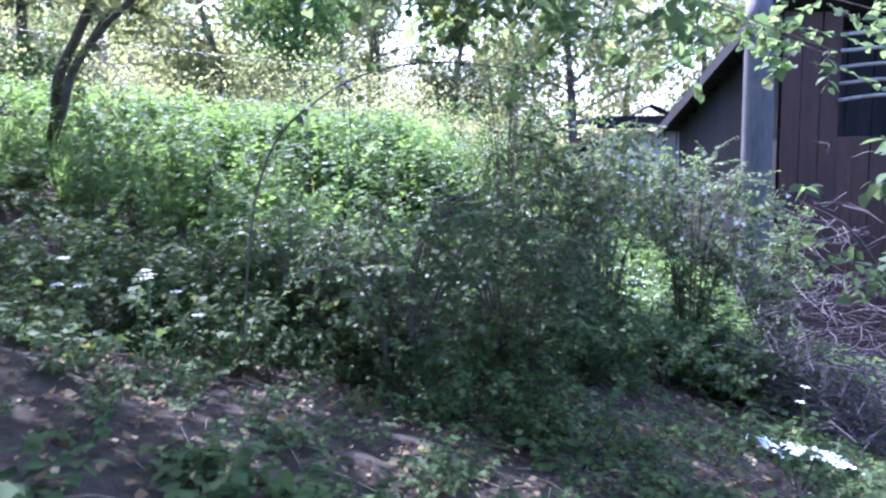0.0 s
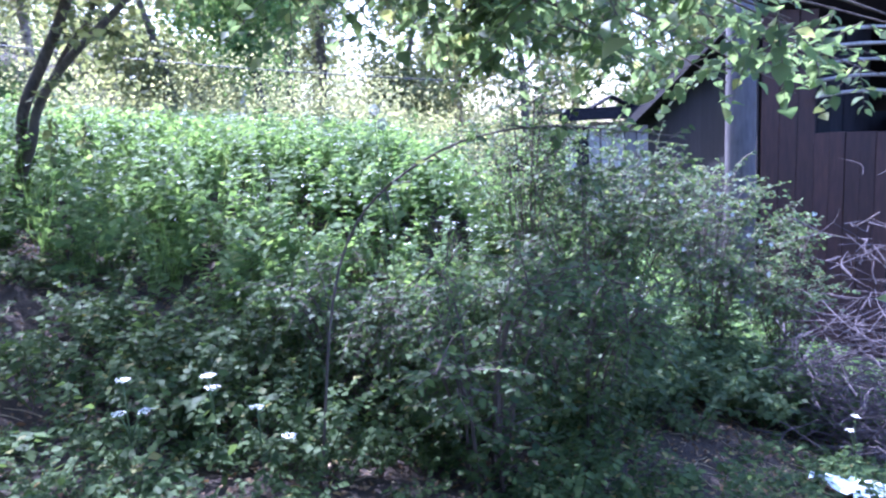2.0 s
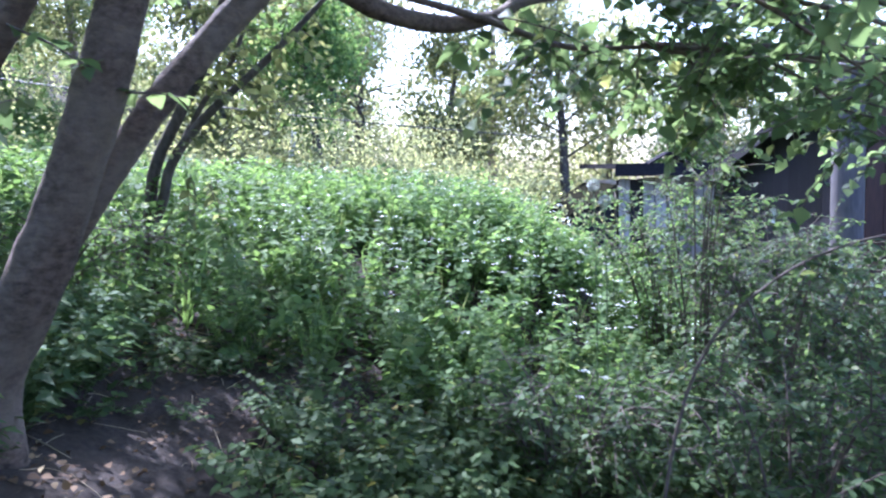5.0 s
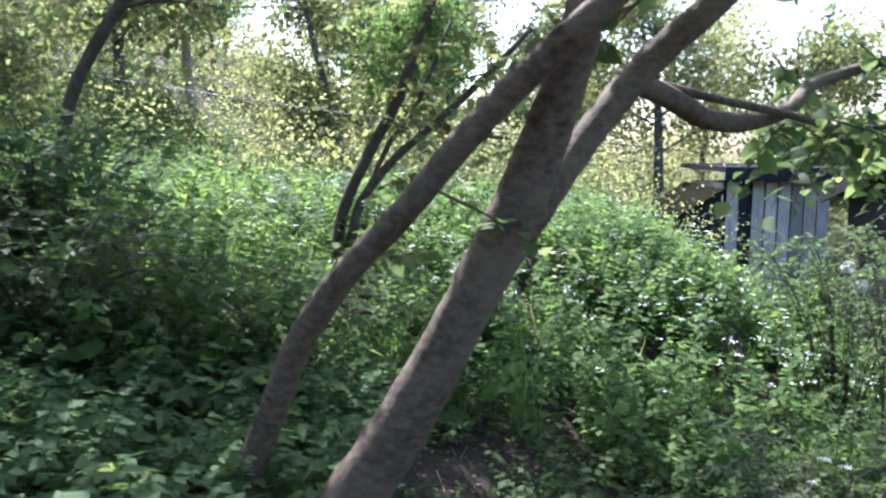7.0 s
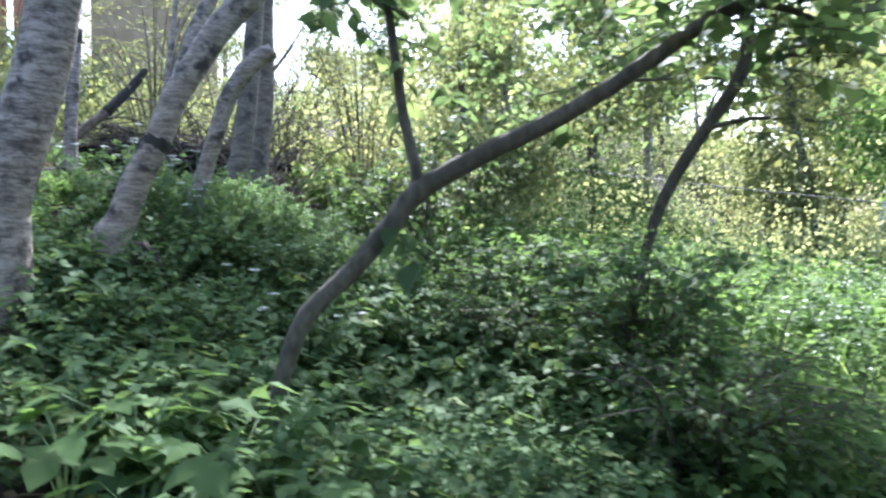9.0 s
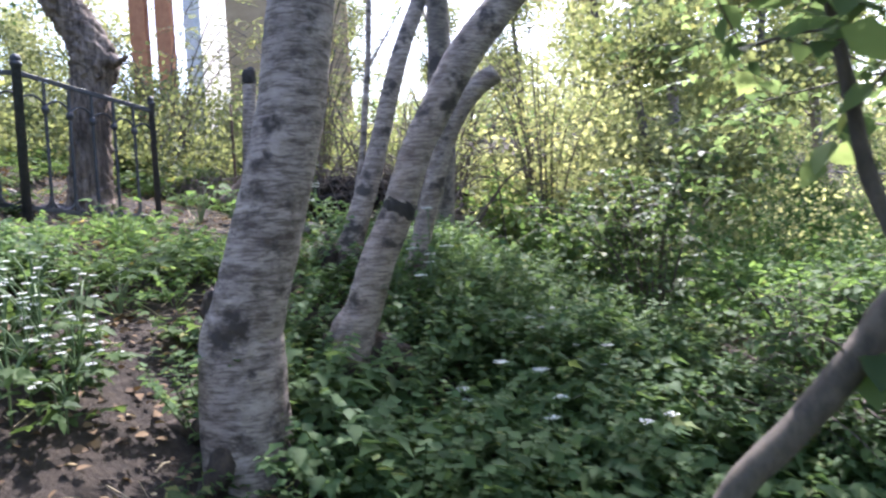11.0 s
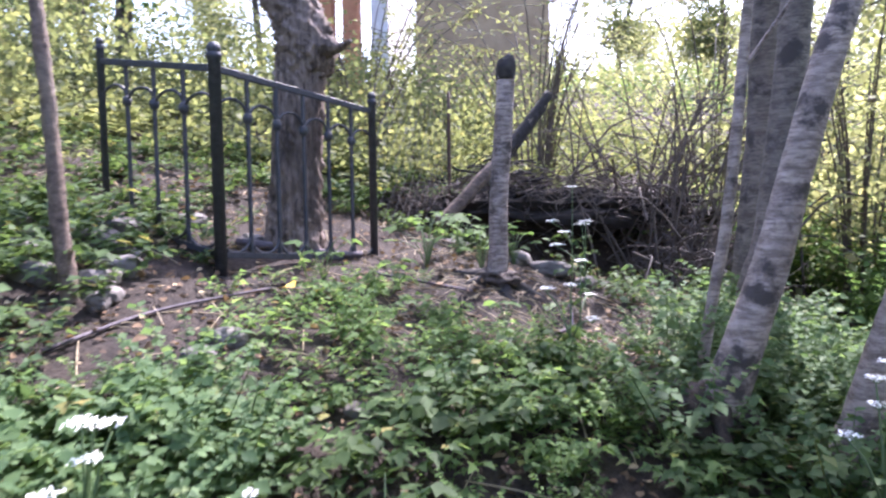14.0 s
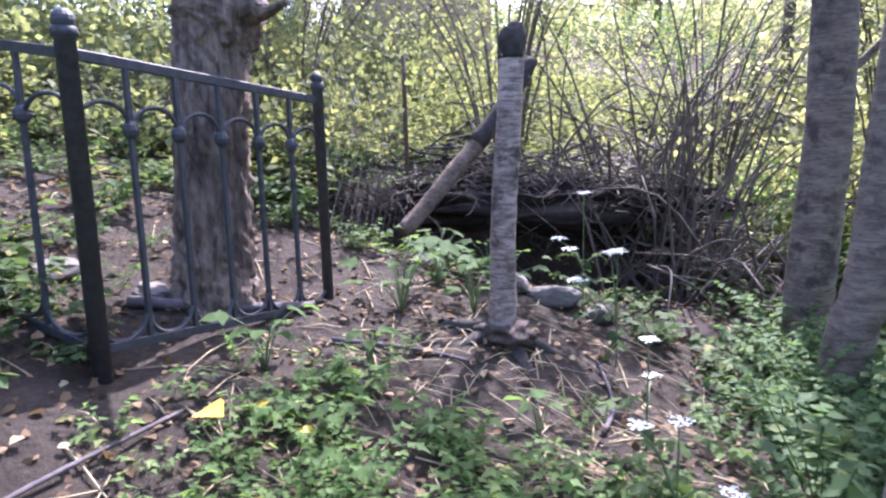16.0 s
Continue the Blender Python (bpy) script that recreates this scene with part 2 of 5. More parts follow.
def slim(width=0.24, droop=0.15, fold=0.07):
    w = width
    v = np.array([(0, 0, 0), (-w, .45, fold), (0, 1, -droop), (w, .45, fold), (0, .45, -.02)])
    f = np.array([(0, 4, 1), (1, 4, 2), (0, 3, 4), (3, 2, 4)])
    return v, f


def lobed():
    """A three-lobed toothed leaf."""
    v = np.array([(0, 0, 0), (-.22, .10, .03), (-.52, .28, -.02), (-.24, .42, .05), (-.26, .66, .02), (0, 1, -.1), (.26, .66, .02), (.24, .42, .05),
                  (.52, .28, -.02), (.22, .10, .03), (0, .40, 0)])
    f = np.array([(10, i, (i + 1) % 10) for i in range(10)])[:, ::-1]
    return v, f


OVATE, SLIM, LOBED = ovate(), slim(), lobed()
KITE = (np.array([(0, 0, 0), (-.42, .34, .05), (-.2, .42, .03), (0, 1, -.1), (.2, .42, .03), (.42, .34, .05)]), np.array([(0, 2, 1), (0, 3, 2), (0, 4, 3), (0, 5, 4)]))
DIAMOND = (np.array([(0, 0, 0), (-.38, .5, .06), (0, 1, -.06), (.38, .5, .06)]), np.array([(0, 2, 1), (0, 3, 2)]))


def blade():
    v = np.array([(-.012, 0, 0), (.012, 0, 0), (-.011, .4, .10), (.011, .4, .10), (-.008, .75, .06), (.008, .75, .06), (0, 1, -.10)])
    f = np.array([(0, 1, 3), (0, 3, 2), (2, 3, 5), (2, 5, 4), (4, 5, 6)])
    return v, f


BLADE = blade()


def smooth_line(pts, steps=4):
    """A Catmull-Rom line through points of x, y, z, radius."""
    p = np.array(pts, float)
    p = np.vstack([2 * p[0] - p[1], p, 2 * p[-1] - p[-2]])
    out = []
    for i in range(1, len(p) - 2):
        for t in np.linspace(0, 1, steps, endpoint=False):
            a, b, c, d = p[i - 1:i + 3]
            out.append(0.5 * (2 * b + (c - a) * t + (2 * a - 5 * b + 4 * c - d) * t * t + (3 * b - a - 3 * c + d) * t ** 3))
    out.append(p[-2])
    out = np.array(out)
    out[:, 3] = np.maximum(out[:, 3], 0.0015)
    return out


def tube(pts, sides=8, rough=0.0, rng=None, ridges=0, cap=True):
    """A round stem along points of x, y, z, radius, as triangles."""
    p = np.asarray(pts, float)
    n = len(p)
    d = np.gradient(p[:, :3], axis=0)
    d /= np.linalg.norm(d, axis=1, keepdims=True) + 1e-9
    ref = np.array([0.31, 0.95, 0.05])
    s = np.cross(d, ref)
    s /= np.linalg.norm(s, axis=1, keepdims=True) + 1e-9
    u = np.cross(s, d)
    a = np.linspace(0, 2 * np.pi, sides, endpoint=False)
    r = p[:, 3][:, None] * np.ones(sides)
    if ridges:
        r = r * (1 + 0.06 * np.sin(a * ridges + 1.7 * np.sin(np.arange(n) * 0.6)[:, None]) + 0.04 * np.sin(a * (ridges * 2 + 1) + np.arange(n)[:, None] * 0.9))
    if rough:
        r = r * (1 + rng.normal(0, rough, r.shape))
    v = p[:, None, :3] + r[..., None] * (np.cos(a)[None, :, None] * s[:, None] + np.sin(a)[None, :, None] * u[:, None])
    i, j = np.meshgrid(np.arange(n - 1), np.arange(sides), indexing="ij")
    k = (j + 1) % sides
    q = np.stack([i * sides + j, i * sides + k, (i + 1) * sides + k, (i + 1) * sides + j], -1).reshape(-1, 4)
    f = np.concatenate([q[:, [0, 1, 2]], q[:, [0, 2, 3]]])
    v = v.reshape(-1, 3)
    if cap:
        v = np.vstack([v, p[-1, :3] + d[-1] * p[-1, 3] * 0.25, p[0, :3]])
        o, e = (n - 1) * sides, len(v) - 2
        jj = np.arange(sides)
        f = np.concatenate([f, np.stack([o + jj, o + (jj + 1) % sides, np.full(sides, e)], -1), np.stack([(jj + 1) % sides, jj, np.full(sides, e + 1)], -1)])
    return v, f


def stem(name, pts, material, parent, sides=10, steps=4, rough=0.03, seed=1, label="", ridges=0):
    rng = np.random.default_rng(seed)
    v, f = tube(smooth_line(pts, steps), sides, rough, rng, ridges)
    return finish(name, arr_mesh(name, v, f), material, parent, label)


def box_bm(sx, sy, sz, bevel=0.004, seg=1):
    bm = bmesh.new()
    bmesh.ops.create_cube(bm, size=1, matrix=Matrix.Diagonal((sx, sy, sz, 1)))
    if bevel:
        bmesh.ops.bevel(bm, geom=bm.edges[:], offset=bevel, segments=seg, affect="EDGES", profile=0.6)
    return bm


def gauss(x, y, cx, cy, sx, sy):
    return np.exp(-0.5 * (((x - cx) / sx) ** 2 + ((y - cy) / sy) ** 2))


PIT = (-13.40, 6.78)
PIT_R, PIT_A = np.array([0.666, 0.746]), np.array([-0.746, 0.666])


def ground_z(x, y):
    """The hillside: it climbs towards -x, with a hollow, a shelf and a burrow."""
    x, y = np.asarray(x, float), np.asarray(y, float)
    xs = np.where(x < 0, -30 * np.tanh(-x / 30), 12 * np.tanh(x / 12))
    ys = np.where(y < 0, 30 * np.tanh(y / 30), y)
    z = 0.162 - 0.352 * xs - 0.077 * np.minimum(ys, 200)
    z = z + 0.19 * np.log1p(np.exp((np.minimum(y, 70) - 10.5) / 1.2)) * 1.2
    # the meadow is a nearly level shelf
    t = np.clip((y - 7.0) / 5.0, 0, 1)
    shelf = t * t * (3 - 2 * t) / (1 + np.exp((x - 0.9) / 0.5)) / (1 + np.exp(-(x + 10.5) / 0.8))
    z = z * (1 - shelf) + (1.45 - 0.09 * (x + 2) + 0.02 * np.clip(y - 12, 0, 60)) * shelf
    z = z - 0.42 * gauss(x, y, -2.0, 5.0, 1.7, 1.2) + 0.32 * gauss(x, y, -10.1, 4.9, 0.9, 0.8) - 0.35 * gauss(x, y, -7.7, 4.6, 1.2, 1.2)
    z = z - 0.08 * gauss(x, y, -12.4, 5.2, 1.2, 1.0) + 0.12 * gauss(x, y, -12.25, 5.4, 0.35, 0.35)
    u, w = (x - PIT[0]) * PIT_R[0] + (y - PIT[1]) * PIT_R[1], (x - PIT[0]) * PIT_A[0] + (y - PIT[1]) * PIT_A[1]
    e = np.sqrt((u / 1.25) ** 2 + (w / 0.50) ** 2)
    z = z - 1.35 / (1 + np.exp(np.minimum((e - 1) * 14, 60))) + 0.15 * gauss(u, w, 0.2, 0.95, 1.2, 0.35)
    fine = 0.035 * np.sin(x * 2.3 + 1.1 * np.sin(y * 1.7)) * np.cos(y * 2.1 + 0.7) + 0.02 * np.sin(x * 6.1 + y * 4.3) * np.cos(y * 5.3 - x * 2.2)
    return z + fine


def gz(x, y):
    return float(ground_z(x, y))



# ---- ground ----
def grid_axis(lo, hi, fine_lo, fine_hi, step):
    near = np.arange(fine_lo, fine_hi + 1e-6, step)
    below = fine_lo - np.cumsum(step * 1.16 ** np.arange(1, 60))
    above = fine_hi + np.cumsum(step * 1.16 ** np.arange(1, 60))
    return np.concatenate([below[below > lo][::-1], near, above[above < hi]])


gx, gy = grid_axis(-260, 260, -16, 6, 0.085), grid_axis(-260, 400, -2.5, 11, 0.085)
GX, GY = np.meshgrid(gx, gy, indexing="ij")
GV = np.stack([GX, GY, ground_z(GX, GY)], -1).reshape(-1, 3)
ni, nj = GX.shape
ii, jj = np.meshgrid(np.arange(ni - 1), np.arange(nj - 1), indexing="ij")
q0 = (ii * nj + jj).ravel()
ground = finish("ground", arr_mesh("ground", GV, np.stack([q0, q0 + nj, q0 + nj + 1, q0 + 1], -1)), M_SOIL)
tagged(ground, "brown woodland soil sloping up the hillside", "ground", kind="structure")

# ---- trees: stems as rows of x, y, z, radius ----


def down(rows, extra=0.25):
    """Runs a stem's foot on into the ground."""
    x, y, z, r = rows[0]
    g = gz(x, y) - extra
    return ([(x, y, g, r * 1.1)] if g < z - 0.03 else []) + list(rows)


def leafy(name, parent, spots, ways, size, template, material, rng, per=12, length=0.5, droop=0.35, label="", twig=True, jitter=0.35):
    """Twigs at spots along ways, each with leaves on both sides; twigs and leaves are one part each."""
    n = len(spots)
    ways = ways / (np.linalg.norm(ways, axis=1, keepdims=True) + 1e-9)
    ln = length * rng.uniform(0.55, 1.25, n)
    t = (np.arange(per) + 0.6) / per
    base = spots[:, None] + ways[:, None] * (ln[:, None] * t)[..., None]
    base[..., 2] -= droop * (ln[:, None] * t) ** 2
    side = np.cross(ways, (0, 0, 1.0))
    side /= np.linalg.norm(side, axis=1, keepdims=True) + 1e-9
    sgn = np.where(np.arange(per) % 2 == 0, 1, -1)
    out = ways[:, None] * 0.55 + side[:, None] * sgn[None, :, None] * 0.9 + rng.normal(0, jitter, (n, per, 3))
    out[..., 2] -= 0.35
    m = frames(base.reshape(-1, 3), out.reshape(-1, 3), size * rng.uniform(0.55, 1.2, n * per), rng, roll=0.35)
    keep = rng.random(len(m)) < 0.9
    v, f = spread(*template, m[keep])
    ob = finish(name, arr_mesh(name, v, f), material, parent, label)
    if twig:
        pairs = []
        for i in range(n):
            a, b, c = spots[i], base[i, per // 2], base[i, -1]
            pairs.append(tube(np.array([(*a, 0.006), (*b, 0.004), (*c, 0.002)]), 4, cap=False))
        v, f = merged(pairs)
        finish("twig_mass", arr_mesh("twig_mass", v, f), M_TWIG, parent, kind="stuff")
    return ob


def tree(name, label, stems, bark, category="tree", group="", ridges=0, sides=14, steps=5, rough=0.02):
    """stems: (part name, rows). The first one starts in the ground."""
    x, y = stems[0][1][0][:2]
    t = thing(name, (x, y, gz(x, y)), label, category, group)
    for i, (pn, rows) in enumerate(stems):
        rows = down(rows) if pn == "trunk" else rows
        big = max(r[3] for r in rows)
        stem(pn, rows, bark, t, sides if big > 0.04 else 8, steps, rough, 3 + i, ridges=ridges if big > 0.04 else 0)
    return t


T1_MAIN = [(-4.16,4.41,1.4,0.139),(-3.92,4.37,1.84,0.12),(-3.71,4.3,2.24,0.102),(-3.54,4.22,2.6,0.098),(-3.41,4.16,2.92,0.091),(-3.32,4.12,3.19,0.079),(-3.25,4.07,3.46,0.073),(-3.13,4.08,3.91,0.056),(-3.0,4.15,4.46,0.04)]
T1_LEFT = [(-4.67,4.51,1.35,0.068),(-4.46,4.44,1.87,0.061),(-4.32,4.36,2.2,0.058),(-4.12,4.25,2.49,0.053),(-3.87,4.14,2.76,0.052),(-3.65,4.05,3.02,0.05),(-3.42,3.96,3.25,0.049),(-3.22,3.91,3.43,0.046),(-2.85,3.9,3.76,0.037),(-2.5,3.96,4.19,0.027)]
T1_RIGHT = [(-3.96,4.36,1.75,0.058),(-3.8,4.4,2.0,0.06),(-3.51,4.5,2.47,0.063),(-3.36,4.56,2.68,0.065),(-3.21,4.67,2.89,0.067),(-2.99,4.78,3.16,0.07),(-2.78,4.82,3.39,0.067),(-2.53,4.79,3.62,0.064),(-2.05,4.9,4.08,0.054),(-1.51,5.03,4.78,0.037)]
T1_LIMB = [(-2.89,4.8,3.27,0.048),(-2.7,4.89,3.22,0.052),(-2.42,5.13,3.13,0.053),(-2.06,5.43,3.13,0.05),(-1.74,5.64,3.22,0.042),(-1.5,5.86,3.37,0.037),(-0.83,6.28,3.56,0.033),(0.2,6.7,3.81,0.02)]
T1_LIMB2 = [(-2.94,4.8,3.31,0.02),(-2.46,5.04,3.23,0.02),(-1.79,5.53,3.17,0.022),(-1.18,6.02,3.11,0.02),(-0.47,6.42,3.18,0.014)]
T0_L = [(-4.9,8.52,1.36,0.071),(-4.78,8.61,2.0,0.061),(-4.68,8.58,2.47,0.06),(-4.43,8.66,3.01,0.058),(-4.13,8.63,3.54,0.055),(-3.87,8.63,4.26,0.04),(-3.4,8.68,5.31,0.027)]
T0_R = [(-4.85,8.55,1.55,0.042),(-4.62,8.53,2.12,0.051),(-4.52,8.58,2.5,0.049),(-4.16,8.55,2.95,0.043),(-3.52,8.52,3.5,0.036),(-2.83,8.51,4.18,0.022)]
T0_M = [(-4.49,8.59,2.56,0.028),(-4.21,8.78,3.14,0.028),(-3.97,8.82,3.45,0.026),(-3.6,8.95,4.34,0.019)]
C_STEM = [(-6.92,7.27,2.34,0.04),(-6.85,7.29,2.74,0.04),(-6.76,7.32,3.18,0.045),(-6.64,7.36,3.58,0.05),(-6.38,7.44,4.07,0.052),(-6.08,7.53,4.57,0.057),(-6.03,7.55,4.97,0.05),(-6.11,7.53,5.26,0.045),(-6.23,7.5,6.0,0.035),(-6.21,7.52,6.85,0.02)]
C_B1 = [(-6.05,7.54,4.62,0.03),(-5.79,7.51,4.68,0.024),(-5.44,7.5,4.69,0.019),(-4.88,7.55,4.55,0.009)]
C_B2 = [(-6.34,7.45,4.15,0.025),(-5.97,7.45,4.21,0.017),(-5.53,7.47,4.16,0.01)]
J_STEM = [(-7.46,3.68,2.29,0.034),(-7.42,3.7,2.5,0.037),(-7.37,3.71,2.69,0.039),(-7.28,3.76,2.93,0.043),(-7.12,3.88,3.13,0.045),(-6.97,3.98,3.34,0.048),(-6.86,4.05,3.5,0.049),(-6.58,4.18,3.67,0.045),(-6.26,4.34,3.84,0.04),(-5.98,4.47,4.03,0.037),(-5.72,4.58,4.22,0.035),(-5.55,4.64,4.3,0.031),(-5.34,4.71,4.47,0.024),(-5.09,4.83,4.77,0.014)]
J_UP = [(-6.86,4.06,3.5,0.036),(-6.88,4.05,3.63,0.027),(-6.95,4.07,3.82,0.025),(-6.99,4.06,4.08,0.022),(-7.03,4.04,4.4,0.02),(-7.06,4.03,4.79,0.013),(-7.03,4.07,5.32,0.008)]
J_SIDE = [(-5.71,4.59,4.24,0.029),(-5.61,4.72,4.31,0.03),(-5.47,4.92,4.33,0.018),(-5.22,5.32,4.27,0.008)]
A_STEM = [(-8.92,3.18,3.3,0.165),(-8.88,3.2,3.5,0.142),(-8.84,3.25,3.72,0.137),(-8.795,3.315,4.0,0.132),(-8.76,3.375,4.28,0.131),(-8.735,3.41,4.56,0.13),(-8.715,3.44,4.78,0.126),(-8.675,3.5,5.19,0.112),(-8.65,3.54,5.75,0.091),(-8.64,3.65,6.44,0.065)]
B_STEM = [(-9.22,3.98,3.21,0.12),(-9.17,4.04,3.39,0.095),(-9.12,4.11,3.63,0.091),(-9.05,4.21,3.88,0.084),(-8.99,4.3,4.17,0.082),(-8.92,4.41,4.4,0.086),(-8.84,4.53,4.64,0.091),(-8.73,4.69,4.88,0.089),(-8.55,4.96,5.24,0.08),(-8.31,5.31,5.78,0.06),(-8.08,5.67,6.56,0.036)]
C1_STEM = [(-10.18,4.78,3.58,0.098),(-10.15,4.83,3.74,0.085),(-10.12,4.91,3.96,0.077),(-10.09,5.0,4.2,0.072),(-10.07,5.1,4.49,0.066),(-10.04,5.18,4.77,0.064),(-10.01,5.31,5.12,0.061),(-9.97,5.44,5.41,0.058),(-9.9,5.63,5.88,0.048),(-9.8,5.86,6.59,0.028)]
C2_STEM = [(-10.45,5.08,3.63,0.026),(-10.43,5.13,4.01,0.026),(-10.42,5.2,4.29,0.027),(-10.42,5.27,4.7,0.026),(-10.44,5.36,5.15,0.025),(-10.43,5.39,5.52,0.022),(-10.44,5.5,6.16,0.015)]
C3_STEM = [(-10.98,6.46,3.81,0.115),(-10.93,6.53,4.15,0.106),(-10.91,6.6,4.67,0.104),(-10.89,6.66,5.25,0.097),(-10.88,6.71,5.88,0.094),(-10.88,6.78,6.91,0.076),(-10.89,6.87,8.3,0.045)]
C4_STEM = [(-11.41,7.18,3.99,0.135),(-11.39,7.27,4.89,0.128),(-11.41,7.3,5.71,0.122),(-11.43,7.34,6.54,0.11),(-11.47,7.39,7.77,0.07)]
D_STEM = [(-9.8,5.04,3.38,0.089),(-9.76,5.1,3.69,0.067),(-9.69,5.18,4.04,0.067),(-9.61,5.27,4.41,0.071),(-9.5,5.4,4.68,0.075),(-9.37,5.53,4.81,0.067)]
STUMP = [(-12.25,5.39,3.76,0.125),(-12.25,5.39,3.9,0.082),(-12.24,5.4,4.1,0.067),(-12.235,5.4,4.43,0.063),(-12.225,5.42,4.76,0.063),(-12.21,5.43,5.02,0.061),(-12.21,5.45,5.28,0.06)]
LOG = [(-13.69,5.94,4.24,0.059),(-13.66,6.15,4.41,0.06),(-13.62,6.36,4.62,0.061),(-13.58,6.59,4.83,0.062),(-13.51,6.85,5.13,0.057),(-13.47,6.98,5.31,0.05),(-13.44,7.08,5.46,0.04)]
P_STEM = [(-13.16,4.29,3.91,0.251),(-13.16,4.3,4.16,0.201),(-13.16,4.32,4.48,0.176),(-13.16,4.35,4.95,0.165),(-13.16,4.38,5.31,0.169),(-13.14,4.42,5.5,0.201),(-13.19,4.38,5.74,0.176),(-13.28,4.3,5.96,0.165),(-13.36,4.22,6.18,0.162),(-13.47,4.14,6.61,0.144),(-13.5,4.16,7.47,0.108),(-13.47,4.27,8.54,0.065)]
P_HOOK = [(-13.04,4.46,5.51,0.106),(-12.94,4.5,5.5,0.07),(-12.84,4.52,5.48,0.028),(-12.7,4.53,5.5,0.014)]
WPOST = [(-12.17,2.76,4.11,0.04),(-12.2,2.74,4.36,0.04),(-12.24,2.73,4.86,0.033),(-12.27,2.71,5.22,0.033),(-12.3,2.7,5.47,0.026)]


# the leaning tree with three stems
leaning_tree = tree("leaning_tree", "leaning grey-brown tree with several stems and broad leaves overhead",
                    [("trunk", T1_MAIN), ("trunk", T1_LEFT), ("limb", T1_RIGHT), ("limb", T1_LIMB), ("limb", T1_LIMB2)], M_BARK, rough=0.03)


def along(rows, n, rng, lo=0.0, spread_=0.1):
    p = smooth_line(rows, 6)[:, :3]
    k = rng.uniform(lo, 1, n) * (len(p) - 1)
    i = np.minimum(k.astype(int), len(p) - 2)
    return p[i] + (p[i + 1] - p[i]) * (k - i)[:, None] + rng.normal(0, spread_, (n, 3))


# boughs of the crown that reach out over the slope
def bough(start, ends, r0):
    a = np.array(start)
    out = []
    for i, e in enumerate(ends):
        e = np.array(e)
        mid = (a + e) / 2 + np.array([0, 0, 0.25])
        out.append(("limb", [(*a, r0), (*mid, r0 * 0.6), (*e, r0 * 0.2)]))
    return out


crown_rng = np.random.default_rng(11)
BOUGHS = bough((-0.9, 6.17, 3.55), [(1.0, 6.0, 2.95), (2.4, 5.8, 2.6), (0.6, 7.6, 3.2), (3.4, 7.4, 2.7), (1.6, 4.6, 2.5), (2.9, 4.9, 2.4), (0.3, 5.0, 2.7)], 0.03)
BOUGHS += bough((-1.66, 4.82, 4.67), [(-0.4, 4.6, 3.2), (0.9, 3.9, 2.7), (2.2, 3.9, 2.6), (0.2, 3.6, 2.7), (-1.0, 6.3, 4.2), (0.6, 5.6, 4.0), (-2.2, 6.0, 4.3)], 0.035)
BOUGHS += bough((-3.05, 3.98, 4.36), [(-4.2, 5.6, 4.6), (-3.4, 6.4, 4.7), (-4.8, 3.6, 4.9), (-2.6, 2.6, 4.9), (-5.4, 5.0, 4.5)], 0.03)
BOUGHS += bough((-0.54, 6.32, 3.18), [(3.0, 8.0, 2.35), (1.9, 7.5, 2.45), (4.2, 7.5, 2.35), (0.9, 7.7, 2.6), (-0.1, 7.6, 2.75), (3.6, 6.4, 2.25), (2.4, 6.1, 2.25), (1.4, 6.3, 2.4), (4.6, 6.6, 2.5), (0.4, 6.9, 2.6)], 0.022)
for pn, rows in BOUGHS:
    stem(pn, rows, M_BARK, leaning_tree, 7, 5, 0.03, 5)
spots, ways = [], []
for pn, rows in BOUGHS + [("limb", T1_LIMB[4:]), ("limb", T1_LIMB2[1:])]:
    n = 13
    s = along(rows, n, crown_rng, 0.2, 0.12)
    w = crown_rng.normal(0, 1, (n, 3)) * (1, 1, 0.5)
    w[:, 2] -= 0.45
    spots.append(s), ways.append(w)
leafy("leaves", leaning_tree, np.concatenate(spots), np.concatenate(ways), 0.14, OVATE, M_CROWN, crown_rng, 12, 0.6, 0.4)
# upper crown high over the path, mostly out of view, added to shade the ground
top_rng = np.random.default_rng(12)
s = top_rng.uniform((-7.5, -2.5, 4.8), (3.5, 10.5, 6.6), (1350, 3))
s = s[np.array([noise.noise(Vector(q) * 0.55) for q in s]) > -0.28]
HIGH = [(-4.6, 6.8, 5.6), (-2.2, 7.4, 5.7), (0.4, 7.6, 5.4), (1.6, 5.6, 5.3), (-0.4, 5.4, 5.6), (-2.8, 5.4, 5.8), (2.8, 7.8, 5.0), (-1.0, 9.6, 5.6), (-4.0, 9.2, 5.8), (2.0, 9.4, 5.4), (-5.6, 1.6, 5.8), (-2.4, -.8, 5.9), (0.8, .6, 5.7), (2.4, 2.4, 5.5), (-6.6, 4.6, 6.0)]
for q in HIGH:
    stem("limb", [(-3.05, 3.98, 4.36, .045), ((-3.05 + q[0]) / 2, (3.98 + q[1]) / 2, 5.1, .035), (*q, .01)], M_BARK, leaning_tree, 7, 5, .03, 6)
# extra unseen twigs that thicken the shade on the near slope
s = np.concatenate([s, top_rng.uniform((-4.8, 0.6, 4.9), (1.2, 5.6, 6.3), (420, 3))])
leafy("shade_leaves", leaning_tree, s, top_rng.normal(0, 1, s.shape) * (1, 1, .4), .14, OVATE, M_CROWN, top_rng, 12, .7, .3)
# leaf sprays that grow straight from the stems
s = np.concatenate([along(T1_MAIN, 7, crown_rng, 0.15, 0.05), along(T1_LEFT, 8, crown_rng, 0.25, 0.05)])
